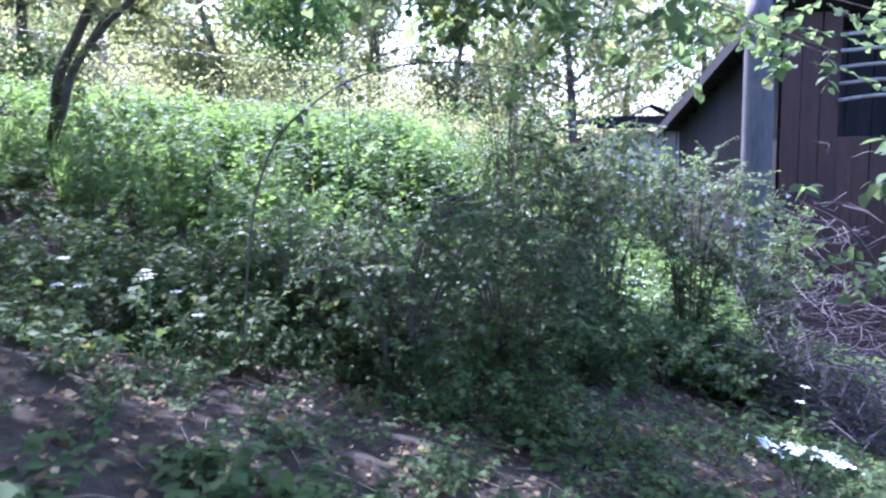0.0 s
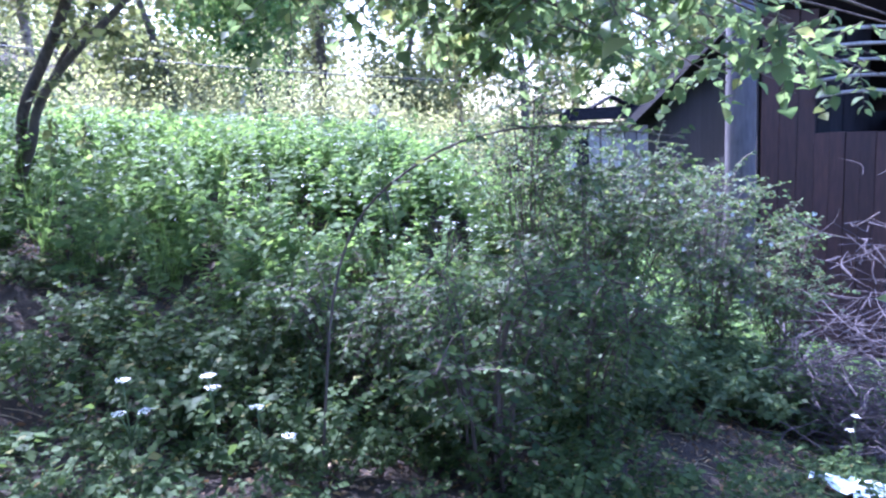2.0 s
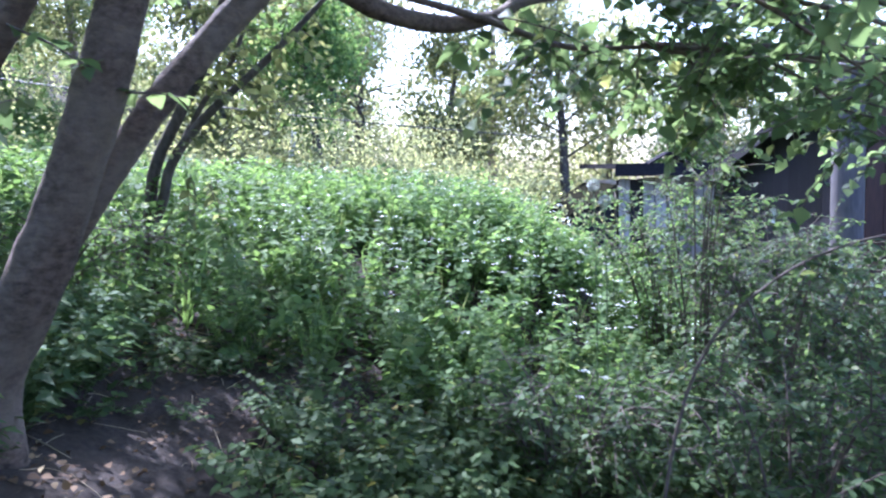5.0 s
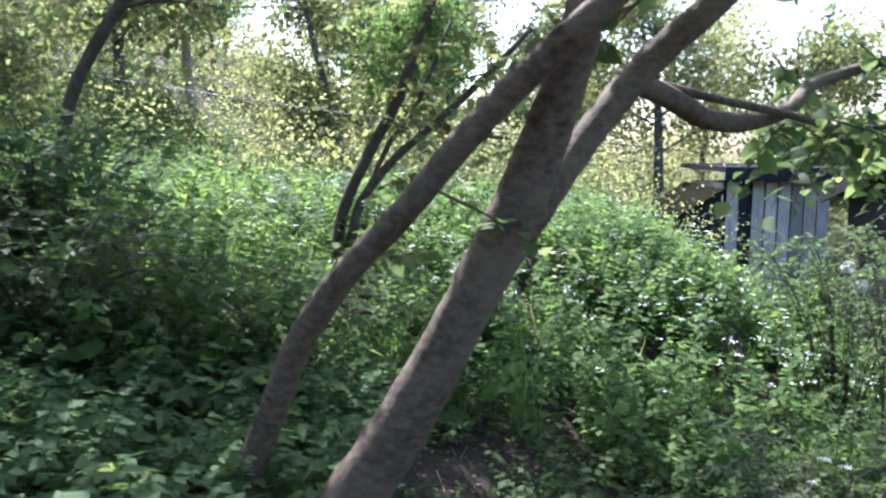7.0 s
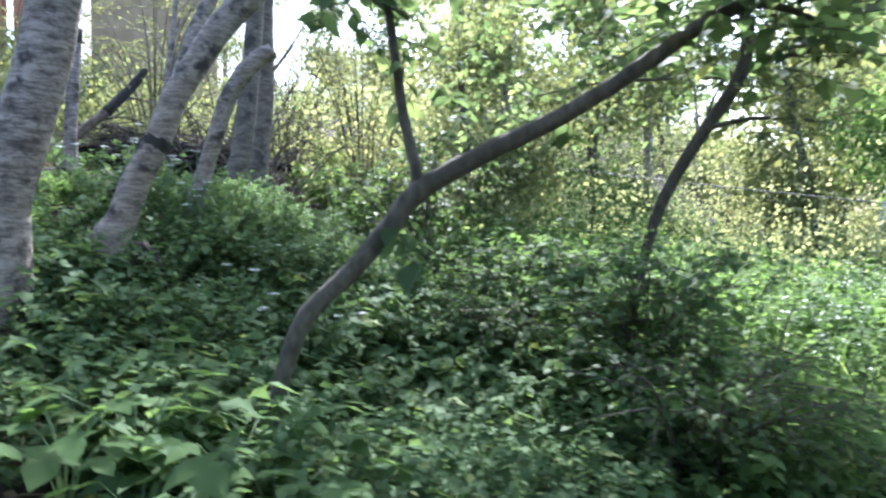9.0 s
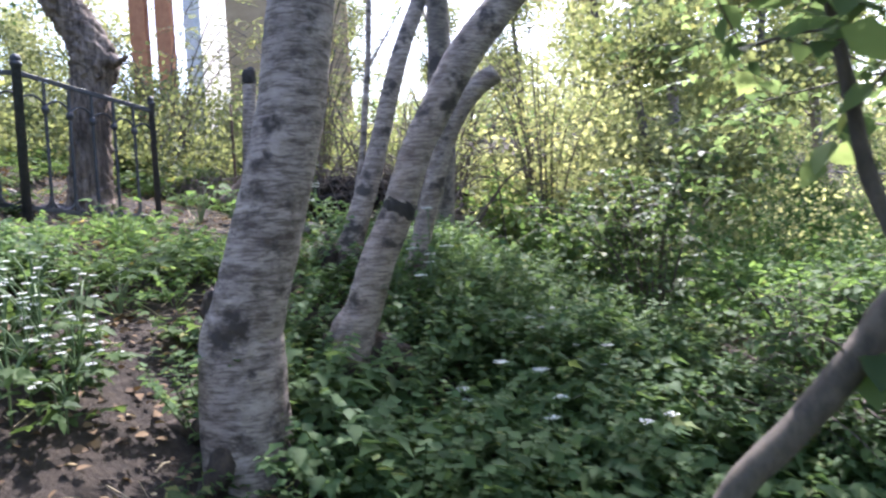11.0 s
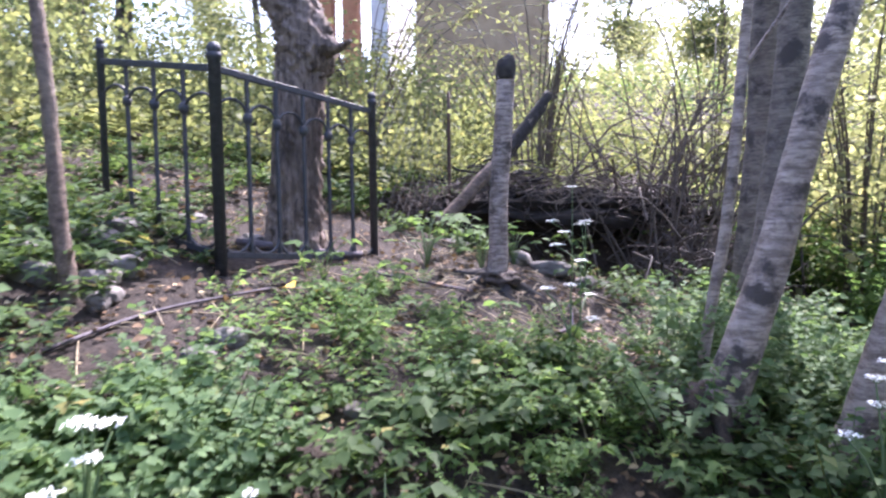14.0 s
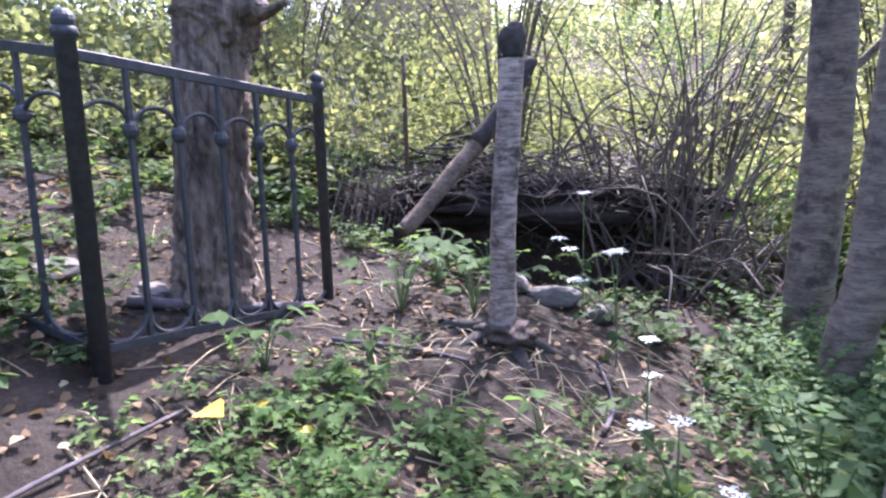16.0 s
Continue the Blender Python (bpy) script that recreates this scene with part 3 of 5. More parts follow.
leafy("sprays", leaning_tree, s, crown_rng.normal(0, 1, (15, 3)) * (1, 1, 0.4), 0.11, OVATE, M_CROWN, crown_rng, 7, 0.28, 0.5)

twin = tree("twin_tree", "slim dark twin-stemmed tree standing in tall grass", [("trunk", T0_L), ("trunk", T0_R), ("limb", T0_M)], M_THIN)
s = np.concatenate([along(T0_L, 30, crown_rng, 0.62, 0.3), along(T0_R, 34, crown_rng, 0.6, 0.4), along(T0_M, 20, crown_rng, 0.5, 0.3)])
leafy("leaves", twin, s, crown_rng.normal(0, 1, s.shape) * (1, 1, 0.4), 0.12, OVATE, M_YELLOW, crown_rng, 12, 0.6, 0.3)

sapling = tree("crooked_sapling", "crooked dark sapling with thin side branches", [("trunk", C_STEM), ("limb", C_B1), ("limb", C_B2)], M_THIN)
s = np.concatenate([along(C_STEM, 60, crown_rng, 0.55, 0.5), along(C_B1, 14, crown_rng, 0.2, 0.15), along(C_B2, 10, crown_rng, 0.2, 0.15)])
leafy("leaves", sapling, s, crown_rng.normal(0, 1, s.shape) * (1, 1, 0.4), 0.11, OVATE, M_YELLOW, crown_rng, 12, 0.55, 0.3)

bent = tree("bent_tree", "thin bent tree with a fork and few large leaves", [("trunk", J_STEM), ("limb", J_UP), ("limb", J_SIDE)], M_THIN, rough=0.04)
s = along(J_STEM, 8, crown_rng, 0.3, 0.04)
leafy("leaves", bent, s, crown_rng.normal(0, 1, s.shape) * (1, 1, 0.2) - (0, 0, .8), 0.15, OVATE, M_CROWN, crown_rng, 5, 0.24, 0.6)
s = np.concatenate([along(J_UP, 30, crown_rng, 0.6, 0.25), along(J_SIDE, 16, crown_rng, 0.4, 0.2), along(J_STEM, 24, crown_rng, 0.8, 0.25)])
leafy("sprays", bent, s, crown_rng.normal(0, 1, s.shape) * (1, 1, 0.4), 0.12, OVATE, M_CROWN, crown_rng, 10, 0.5, 0.3)

# pale trees at the upper end of the path
birch = tree("birch", "thick leaning birch with grey peeling bark and dark bands", [("trunk", A_STEM)], M_BIRCH, group="pale trees by the path", sides=40, steps=12, rough=0.012)
second = tree("birch", "slimmer birch leaning away, with a dark branch collar", [("trunk", B_STEM)], M_PALE, group="pale trees by the path", sides=28, steps=10, rough=0.014)
third = tree("birch", "slim pale birch beside the burrow", [("trunk", C1_STEM)], M_PALE, group="pale trees by the path", sides=24, steps=10, rough=0.014)
tree("pale_sapling", "thin straight pale sapling", [("trunk", C2_STEM), ("limb", [(-10.43, 5.35, 5.05, .012), (-10.3, 5.45, 5.3, .009), (-10.1, 5.6, 5.7, .004)]), ("limb", [(-10.43, 5.39, 5.5, .01), (-10.6, 5.5, 5.8, .007), (-10.7, 5.6, 6.2, .003)])], M_PALE, "sapling", sides=12)
grey_tree = tree("grey_tree", "upright grey-barked tree behind the pale saplings", [("trunk", C3_STEM)], M_GREYBARK, sides=24, steps=8)
tree("grey_tree", "upright dark grey tree at the edge of the thicket", [("trunk", C4_STEM), ("limb", [(-11.4, 7.28, 5.1, .03), (-11.15, 7.4, 5.4, .02), (-10.8, 7.5, 5.9, .006)]), ("limb", [(-11.42, 7.3, 5.8, .025), (-11.7, 7.4, 6.2, .016), (-12.0, 7.6, 6.6, .005)])], M_GREYBARK, sides=20)
tree("broken_birch", "short leaning pale trunk broken off at the top", [("trunk", D_STEM)], M_PALE, sides=20, steps=8)

# dark swollen burls and roots at the feet of the two birches
def burl(owner, at, size, seed, label):
    bm = bmesh.new()
    bmesh.ops.create_icosphere(bm, subdivisions=4, radius=1)
    for vtx in bm.verts:
        q = vtx.co.copy()
        vtx.co = q * (1 + .35 * noise.noise(q * 1.8 + Vector((seed, 0, 0))) + .18 * noise.noise(q * 5 + Vector((0, seed, 0))))
    bmesh.ops.transform(bm, matrix=Matrix.Translation(at) @ Matrix.Diagonal((*size, 1)), verts=bm.verts)
    part("burl", bm, M_BURL, owner, label, smooth=True)


burl(birch, (-8.97, 3.12, 3.50), (.062, .055, .09), 2.0, "dark swollen burl on the trunk")
burl(birch, (-8.95, 3.13, 3.34), (.085, .075, .09), 5.0, "dark knotted root collar")
burl(second, (-9.26, 3.95, 3.14), (.10, .09, .17), 7.0, "dark shaggy root collar")
burl(second, (-9.12, 4.12, 3.12), (.15, .12, .13), 9.0, "dark knotted root")
burl(third, (-10.25, 4.72, 3.56), (.13, .11, .15), 11.0, "dark knotted root collar")
for owner, (x, y, z, r), n in ((birch, A_STEM[0], 4), (second, B_STEM[0], 5), (third, C1_STEM[0], 5)):
    for k in range(n):
        a = k * 6.283 / n + .4
        q = (x + math.cos(a) * .42, y + math.sin(a) * .42)
        stem("root", [(x + math.cos(a) * r * .5, y + math.sin(a) * r * .5, gz(x, y) + .16, r * .42), (x + math.cos(a) * .22, y + math.sin(a) * .22, gz(x + math.cos(a) * .22, y + math.sin(a) * .22) + .04, r * .3), (*q, gz(*q) - .04, r * .12)], M_BURL, owner, 8, 5, .08, k)

# high crowns on the pale trees, mostly out of view, added to shade the path
high_rng = np.random.default_rng(14)
for owner, top, lo, hi, n in ((second, B_STEM[-1], (-9.4, 4.2, 6.1), (-5.6, 8.4, 8.2), 160), (third, C1_STEM[-1], (-10.9, 6.2, 6.6), (-8.8, 8.6, 8.4), 240),
                              (grey_tree, C3_STEM[-1], (-13.6, 6.6, 7.0), (-9.8, 9.0, 9.2), 340), (birch, A_STEM[-1], (-9.2, 1.6, 6.0), (-5.6, 5.6, 8.0), 190)):
    s = high_rng.uniform(lo, hi, (n, 3))
    s = s[np.array([noise.noise(Vector(q) * 0.6) for q in s]) > -0.1]
    for q in s[:6]:
        stem("limb", [(*top[:3], .03), *[(*(np.array(top[:3]) * (1 - u) + q * u + (0, 0, .15 * u)), .022) for u in (.5,)], (*q, .006)], M_THIN, owner, 6, 4, .03, 6)
    leafy("leaves", owner, s, high_rng.normal(0, 1, s.shape) * (1, 1, .4), .12, DIAMOND, M_CROWN, high_rng, 12, .7, .3)

# leafy boughs of the crooked sapling that hang over the slope
low_rng = np.random.default_rng(15)
s = np.concatenate([low_rng.uniform((-9.2, 7.2, 4.5), (-5.8, 9.6, 6.0), (170, 3)), low_rng.uniform((-7.4, 6.9, 4.8), (-4.6, 8.2, 5.8), (40, 3))])
s = s[np.array([noise.noise(Vector(q) * 0.8) for q in s]) > -0.12]
for k, q in enumerate(s[:9]):
    a = np.array(C_STEM[4 + k % 5][:3])
    stem("limb", [(*a, .016), (*((a + q) / 2 + (0, 0, .12)), .011), (*q, .004)], M_THIN, sapling, 6, 4, .03, 6)
leafy("low_leaves", sapling, s, low_rng.normal(0, 1, s.shape) * (1, 1, .3), .11, LOBED, M_CROWN, low_rng, 11, .6, .3)

# high leaves over the meadow's edge, added to block sun from the slope below
for owner, top, lo, hi, n in ((sapling, C_STEM[-1], (-8.6, 6.4, 5.7), (-4.2, 10.2, 7.3), 170), (twin, T0_L[-1], (-6.0, 7.4, 5.0), (-1.4, 11.0, 6.8), 220)):
    s = high_rng.uniform(lo, hi, (n, 3))
    s = s[np.array([noise.noise(Vector(q) * 0.6) for q in s]) > -0.15]
    for q in s[:6]:
        stem("limb", [(*top[:3], .022), (*((np.array(top[:3]) + q) / 2 + (0, 0, .1)), .016), (*q, .005)], M_THIN, owner, 6, 4, .03, 6)
    leafy("shade_leaves", owner, s, high_rng.normal(0, 1, s.shape) * (1, 1, .4), .13, DIAMOND, M_YELLOW, high_rng, 12, .7, .3)

# the dark collar on the second birch
v, f = tube(smooth_line([(*(np.array(B_STEM[3][:3]) - (0.01, 0.012, 0.04)), 0.083), (*B_STEM[3][:3], 0.0885), (*(np.array(B_STEM[3][:3]) + (0.01, 0.015, 0.04)), 0.0825)], 4), 24, 0.025, np.random.default_rng(2))
finish("collar", arr_mesh("collar", v, f), M_CHAR, second, "dark swollen collar")

# the stubbed pale stump with its snag, at the burrow's edge
stump = tree("tree_stump", "tall slim pale trunk sawn off, with a dark rotten top", [("trunk", STUMP)], M_BIRCH, "tree stump", sides=24, steps=8)
x, y, z, r = STUMP[-1]
v, f = tube(smooth_line([(x, y, z - .02, r * 1.05), (x, y, z + .05, r * 1.12), (x, y + .01, z + .12, r * .9), (x, y, z + .14, r * .4)], 3), 16, 0.06, np.random.default_rng(8))
finish("rotten_top", arr_mesh("rotten_top", v, f), M_CHAR, stump, "black rotten stub")
for k, (dx, dy, s) in enumerate(((-0.34, -0.2, .06), (0.3, -0.1, .07), (-0.05, -0.3, .06), (0.26, 0.25, .06))):
    x, y = STUMP[0][:2]
    stem("root", [(x, y, gz(x, y) + .06, s), (x + dx * .35, y + dy * .35, gz(x + dx * .35, y + dy * .35) + .015, s * .8), (x + dx, y + dy, gz(x + dx, y + dy) - .03, s * .4)], M_CHAR, stump, 8, 5, 0.08, 9 + k)

burl(stump, (-12.25, 5.39, gz(-12.25, 5.39) + .03), (.17, .16, .065), 13.0, "dark earthy root mound")

pine = tree("old_tree", "thick furrowed grey-brown trunk behind the iron fence", [("trunk", P_STEM), ("limb", P_HOOK)], M_FURROW, ridges=9, sides=56, steps=14, rough=0.05)

log = tree("fallen_log", "short bare log leaning beside the burrow", [("log_body", LOG)], M_BARK, "log", sides=16, steps=5)
stem("charred_end", [(a, b, c, r * 1.12) for a, b, c, r in LOG[-4:]], M_CHAR, log, 12, 5, 0.06, 4, "dark charred upper end")
wooden_post = tree("wooden_post", "rough leaning wooden post with flaking bark", [("trunk", WPOST)], M_BARK, "post", sides=14, steps=8, rough=0.08)

# ---- iron fence ----
def fence_panel(a, b, za, zb, bars, corner_posts):
    """One panel of posts, two rails, upright bars and hoops."""
    a, b = np.array(a, float), np.array(b, float)
    fence = thing("iron_fence", (*a, gz(*a)), "low black wrought-iron fence panel with hoops between the bars", "fence", "iron fence round the plot")
    d = b - a
    ln = np.linalg.norm(d)
    d /= ln
    slope = (zb - za) / ln

    def post(p, top, r, ball=True):
        g = gz(*p) - 0.15
        rows = [(*p, g, r), (*p, top - .04, r), (*p, top - .035, r * 1.25), (*p, top - .01, r * 1.25), (*p, top + .005, r * .9)]
        v, f = tube(np.array(rows), 14)
        ob = finish("post", arr_mesh("post", v, f), M_IRON, fence)
        if ball:
            bm = bmesh.new()
            bmesh.ops.create_uvsphere(bm, u_segments=14, v_segments=8, radius=r * 1.15, matrix=Matrix.Translation((*p, top + .02)))
            part("finial", bm, M_IRON, ob)

    for p, top, r in corner_posts:
        post(np.array(p, float), top, r)

    def rail(drop, h):
        c = (a + b) / 2
        bm = box_bm(ln, 0.024, h * 1.25, 0.003)
        m = Matrix.Translation((*c, (za + zb) / 2 - drop)) @ Matrix.Rotation(math.atan2(d[1], d[0]), 4, "Z") @ Matrix.Rotation(-math.atan(slope), 4, "Y")
        bmesh.ops.transform(bm, matrix=m, verts=bm.verts)
        part("rail", bm, M_IRON, fence)

    rail(0.09, 0.032), rail(1.16, 0.03)
    step = ln / (bars + 1)
    for k in range(bars + 1):
        p = a + d * step * (k + 1)
        zt = za + slope * step * (k + 1) - 0.09
        if k < bars:
            bm = box_bm(0.021, 0.021, 1.08, 0.002)
            bmesh.ops.transform(bm, matrix=Matrix.Translation((*p, zt - 0.54)) @ Matrix.Rotation(math.atan2(d[1], d[0]), 4, "Z"), verts=bm.verts)
            bar = part("bar", bm, M_IRON, fence)
            bm = bmesh.new()
            bmesh.ops.create_uvsphere(bm, u_segments=10, v_segments=6, radius=0.033, matrix=Matrix.Translation((*p, zt - 0.245)) @ Matrix.Diagonal((1, 1, 1.15, 1)))
            part("knob", bm, M_IRON, bar)
        for base, sg in ((0.235, 1), (0.97, -1)):
            c = p - d * step / 2
            pts = []
            for t in np.linspace(0, math.pi, 13):
                q = c + d * math.cos(t) * step * 0.46
                pts.append((*q, zt - slope * step / 2 - base + sg * math.sin(t) * 0.085, 0.0095))
            v, f = tube(np.array(pts), 6)
            finish("hoop", arr_mesh("hoop", v, f), M_IRON, fence)
    return fence


F1, F2, F3 = (-13.78, 3.22), (-12.63, 3.61), (-13.04, 4.88)
fence_panel(F2, F3, 5.31, 5.19, 5, [(F2, 5.31, 0.036), (F3, 5.19, 0.028)])
fence_panel(F1, F2, 5.50, 5.31, 3, [(F1, 5.52, 0.024)])

# slack wire mesh behind the fence
mesh_fence = thing("wire_mesh", (-13.3, 5.05, gz(-13.3, 5.05)), "slack rusty wire mesh hanging behind the fence", "wire mesh")
wa, wb = np.array((-13.25, 5.0)), np.array((-14.35, 6.55))
for k in range(-5, 17):
    for sg in (1, -1):
        p = []
        for q in np.linspace(0, 1, 7):
            u = (k + 6 * q if sg > 0 else k + 6 - 6 * q) / 12
            if 0 <= u <= 1:
                c = wa + (wb - wa) * u
                p.append((*c, 5.45 - 1.15 * q - 0.12 * math.sin(math.pi * u), 0.0022))
        if len(p) > 1:
            v, f = tube(np.array(p), 4, cap=False)
            finish("strand", arr_mesh("strand", v, f), M_WIRE, mesh_fence)
for c in (wb,):
    stem("post", [(*c, gz(*c) - .2, .02), (*c, 5.0, .02), (*c, 5.55, .018)], M_RUST, mesh_fence, 8, 2, .01)

# ---- shed and hut beyond the bushes ----
def board(name, w, h, t, at, turn, material, parent, lean=0.0):
    bm = box_bm(w, t, h, 0.004)
    bmesh.ops.transform(bm, matrix=Matrix.Translation(at) @ Matrix.Rotation(turn, 4, "Z") @ Matrix.Rotation(lean, 4, "Y"), verts=bm.verts)
    return part(name, bm, material, parent)


build_rng = random.Random(3)


def plank_wall(parent, a, b, z0, z1, material, width=0.16, gap=0.012, skip=(), name="plank", uneven=0.03):
    a, b = Vector(a), Vector(b)
    ln = (b - a).length
    n = max(1, int(ln / width))
    w = ln / n
    turn = math.atan2(b.y - a.y, b.x - a.x)
    for i in range(n):
        if i in skip:
            continue
        c = a + (b - a) * ((i + 0.5) / n)
        h = z1 - z0 + build_rng.uniform(-uneven, uneven)
        board(name, w - gap - build_rng.uniform(0, 0.6) * gap, h, 0.022, (c.x, c.y, z0 + h / 2), turn, material, parent, build_rng.uniform(-0.01, 0.01))


def slab(name, corners, thick, material, parent):
    """A sloping roof sheet on four corners."""
    bm = bmesh.new()
    top = [bm.verts.new(c) for c in corners]
    bot = [bm.verts.new((c[0], c[1], c[2] - thick)) for c in corners]
    bm.faces.new(top), bm.faces.new(bot[::-1])
    for i in range(4):
        j = (i + 1) % 4
        bm.faces.new((top[j], top[i], bot[i], bot[j]))
    bmesh.ops.recalc_face_normals(bm, faces=bm.faces[:])
    return part(name, bm, material, parent)


hut_z = gz(7.0, 23.0)
hut = thing("plank_hut", (7.0, 23.5, hut_z), "weathered grey plank hut with a low dark roof", "hut")
plank_wall(hut, (5.3, 23.0), (8.6, 23.05), hut_z - .2, 2.2, M_PLANK, 0.37, 0.03, skip=(1,))
# near-black backing boards stand in for shade behind the gaps and missing plank
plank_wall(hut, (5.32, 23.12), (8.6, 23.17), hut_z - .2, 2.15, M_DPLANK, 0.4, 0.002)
plank_wall(hut, (5.3, 26.0), (5.3, 23.2), hut_z - .2, 2.15, M_PLANK, 0.35)
plank_wall(hut, (8.6, 23.2), (8.6, 26.0), hut_z - .2, 2.15, M_DPLANK, 0.35)
plank_wall(hut, (8.6, 26.1), (5.3, 26.1), hut_z - .2, 2.15, M_DPLANK, 0.35)
slab("roof", [(5.05, 22.5, 2.66), (8.75, 22.5, 2.62), (8.75, 26.4, 2.72), (5.05, 26.4, 2.76)], 0.16, M_ROOF, hut)
slab("fascia", [(5.0, 22.42, 2.60), (8.8, 22.42, 2.56), (8.8, 22.47, 2.56), (5.0, 22.47, 2.60)], 0.34, M_ROOF, hut)
slab("roof", [(2.7, 22.7, 0.55), (5.15, 22.7, 2.02), (5.15, 26.2, 2.1), (2.7, 26.2, 0.6)], 0.14, M_MOSS, hut)
plank_wall(hut, (2.95, 23.1), (5.2, 23.1), hut_z - .2, 0.5, M_DPLANK, 0.35, 0.002)
slab("gable", [(2.95, 23.08, 0.62), (5.2, 23.08, 1.9), (5.2, 23.14, 1.9), (2.95, 23.14, 0.62)], 1.1, M_DPLANK, hut)
slab("cap", [(6.1, 22.4, 2.66), (6.75, 22.4, 3.0), (6.75, 22.9, 3.0), (6.1, 22.9, 2.66)], 0.06, M_ROOF, hut)
slab("cap", [(6.75, 22.4, 3.0), (7.5, 22.4, 2.64), (7.5, 22.9, 2.64), (6.75, 22.9, 3.0)], 0.06, M_ROOF, hut)

shed_z = gz(8.0, 14.5)
shed = thing("dark_shed", (8.0, 14.5, shed_z), "tall dark wooden shed with a brown boarded front and sloping roof", "shed")
for k in range(9):
    q0, q1 = k / 9, (k + 1) / 9
    a, b = Vector((6.15 + .25 * q0, 18.0 - 4.75 * q0)), Vector((6.15 + .25 * q1, 18.0 - 4.75 * q1))
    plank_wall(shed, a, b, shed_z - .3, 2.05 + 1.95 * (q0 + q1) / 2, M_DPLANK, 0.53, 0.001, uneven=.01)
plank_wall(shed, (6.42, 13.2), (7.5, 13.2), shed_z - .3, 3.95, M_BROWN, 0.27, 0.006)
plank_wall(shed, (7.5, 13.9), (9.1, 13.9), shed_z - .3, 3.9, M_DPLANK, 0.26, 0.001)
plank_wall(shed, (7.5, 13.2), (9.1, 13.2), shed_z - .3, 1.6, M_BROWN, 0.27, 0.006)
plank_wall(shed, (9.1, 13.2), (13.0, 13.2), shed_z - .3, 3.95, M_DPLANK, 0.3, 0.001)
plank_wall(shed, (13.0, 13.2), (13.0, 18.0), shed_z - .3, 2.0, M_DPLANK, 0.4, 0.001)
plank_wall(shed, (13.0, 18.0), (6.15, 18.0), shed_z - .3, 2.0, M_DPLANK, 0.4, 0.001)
slab("roof", [(6.0, 12.7, 4.32), (13.4, 12.7, 4.32), (13.4, 18.5, 2.14), (5.75, 18.5, 2.14)], 0.16, M_ROOF, shed)
slab("bargeboard", [(5.95, 12.68, 4.24), (6.0, 12.68, 4.24), (5.75, 18.5, 2.06), (5.70, 18.5, 2.06)], 0.24, M_DPLANK, shed)
for k in range(5):
    stem("batten", [(7.45, 13.1, 2.3 + .3 * k, .035), (8.2, 13.08, 2.38 + .29 * k, .035), (9.2, 13.1, 2.34 + .3 * k, .035)], M_PLANK, shed, 6, 3, 0.05, k)
pole = thing("grey_pole", (5.85, 12.9, gz(5.85, 12.9)), "stout grey wooden pole standing before the shed", "pole")
stem("shaft", [(5.85, 12.9, gz(5.85, 12.9) - .3, .275), (5.85, 12.9, 2.0, .265), (5.83, 12.9, 4.1, .25)], M_POLE, pole, 24, 6, 0.006)

# wire along the far edge of the meadow, and a white leaning post
far_post = thing("white_post", (-5.2, 24.5, gz(-5.2, 24.5)), "thin white post leaning in the tall meadow", "post")
stem("shaft", [(-5.45, 24.5, gz(-5.45, 24.5) - .2, .09), (-5.0, 24.4, 4.6, .08)], M_WHITE, far_post, 10, 3, 0.01)
wire = thing("wire", (-16, 15, 5.4), "thin dark wire strung across the meadow", "wire")
stem("strand", [(-17, 14.2, 5.6, .012), (-10, 14.6, 4.45, .012), (-4, 15.0, 3.6, .012), (1.5, 15.5, 3.05, .012)], M_WIRE, wire, 5, 8, 0)

# far building on the hilltop
bz = gz(-22, 10)
villa = thing("hilltop_building", (-22, 11, bz), "far pale building with orange columns on the hilltop", "building")
villa_turn = math.radians(48)


def villa_box(name, u, w, z0, z1, su, sw, material):
    c = Vector((-22.2, 10.6, 0)) + Vector((0.669, 0.743, 0)) * u + Vector((-0.743, 0.669, 0)) * w
    bm = box_bm(su, sw, z1 - z0, 0.02)
    bmesh.ops.transform(bm, matrix=Matrix.Translation((c.x, c.y, (z0 + z1) / 2)) @ Matrix.Rotation(villa_turn, 4, "Z"), verts=bm.verts)
    part(name, bm, material, villa)


for u in (-1.35, -0.75):
    villa_box("column", u, 0, bz - .5, bz + 9, 0.36, 0.4, M_BRICK)
villa_box("wall", 2.2, 0.3, bz - .5, bz + 8.5, 3.0, 0.4, M_PLASTER)
villa_box("wall", -0.2, 2.4, bz - .5, bz + 8.5, 0.4, 4.0, M_WHITE)
villa_box("roof", 0.3, 1.4, bz + 9.0, bz + 9.5, 7.0, 5.0, M_ROOF)

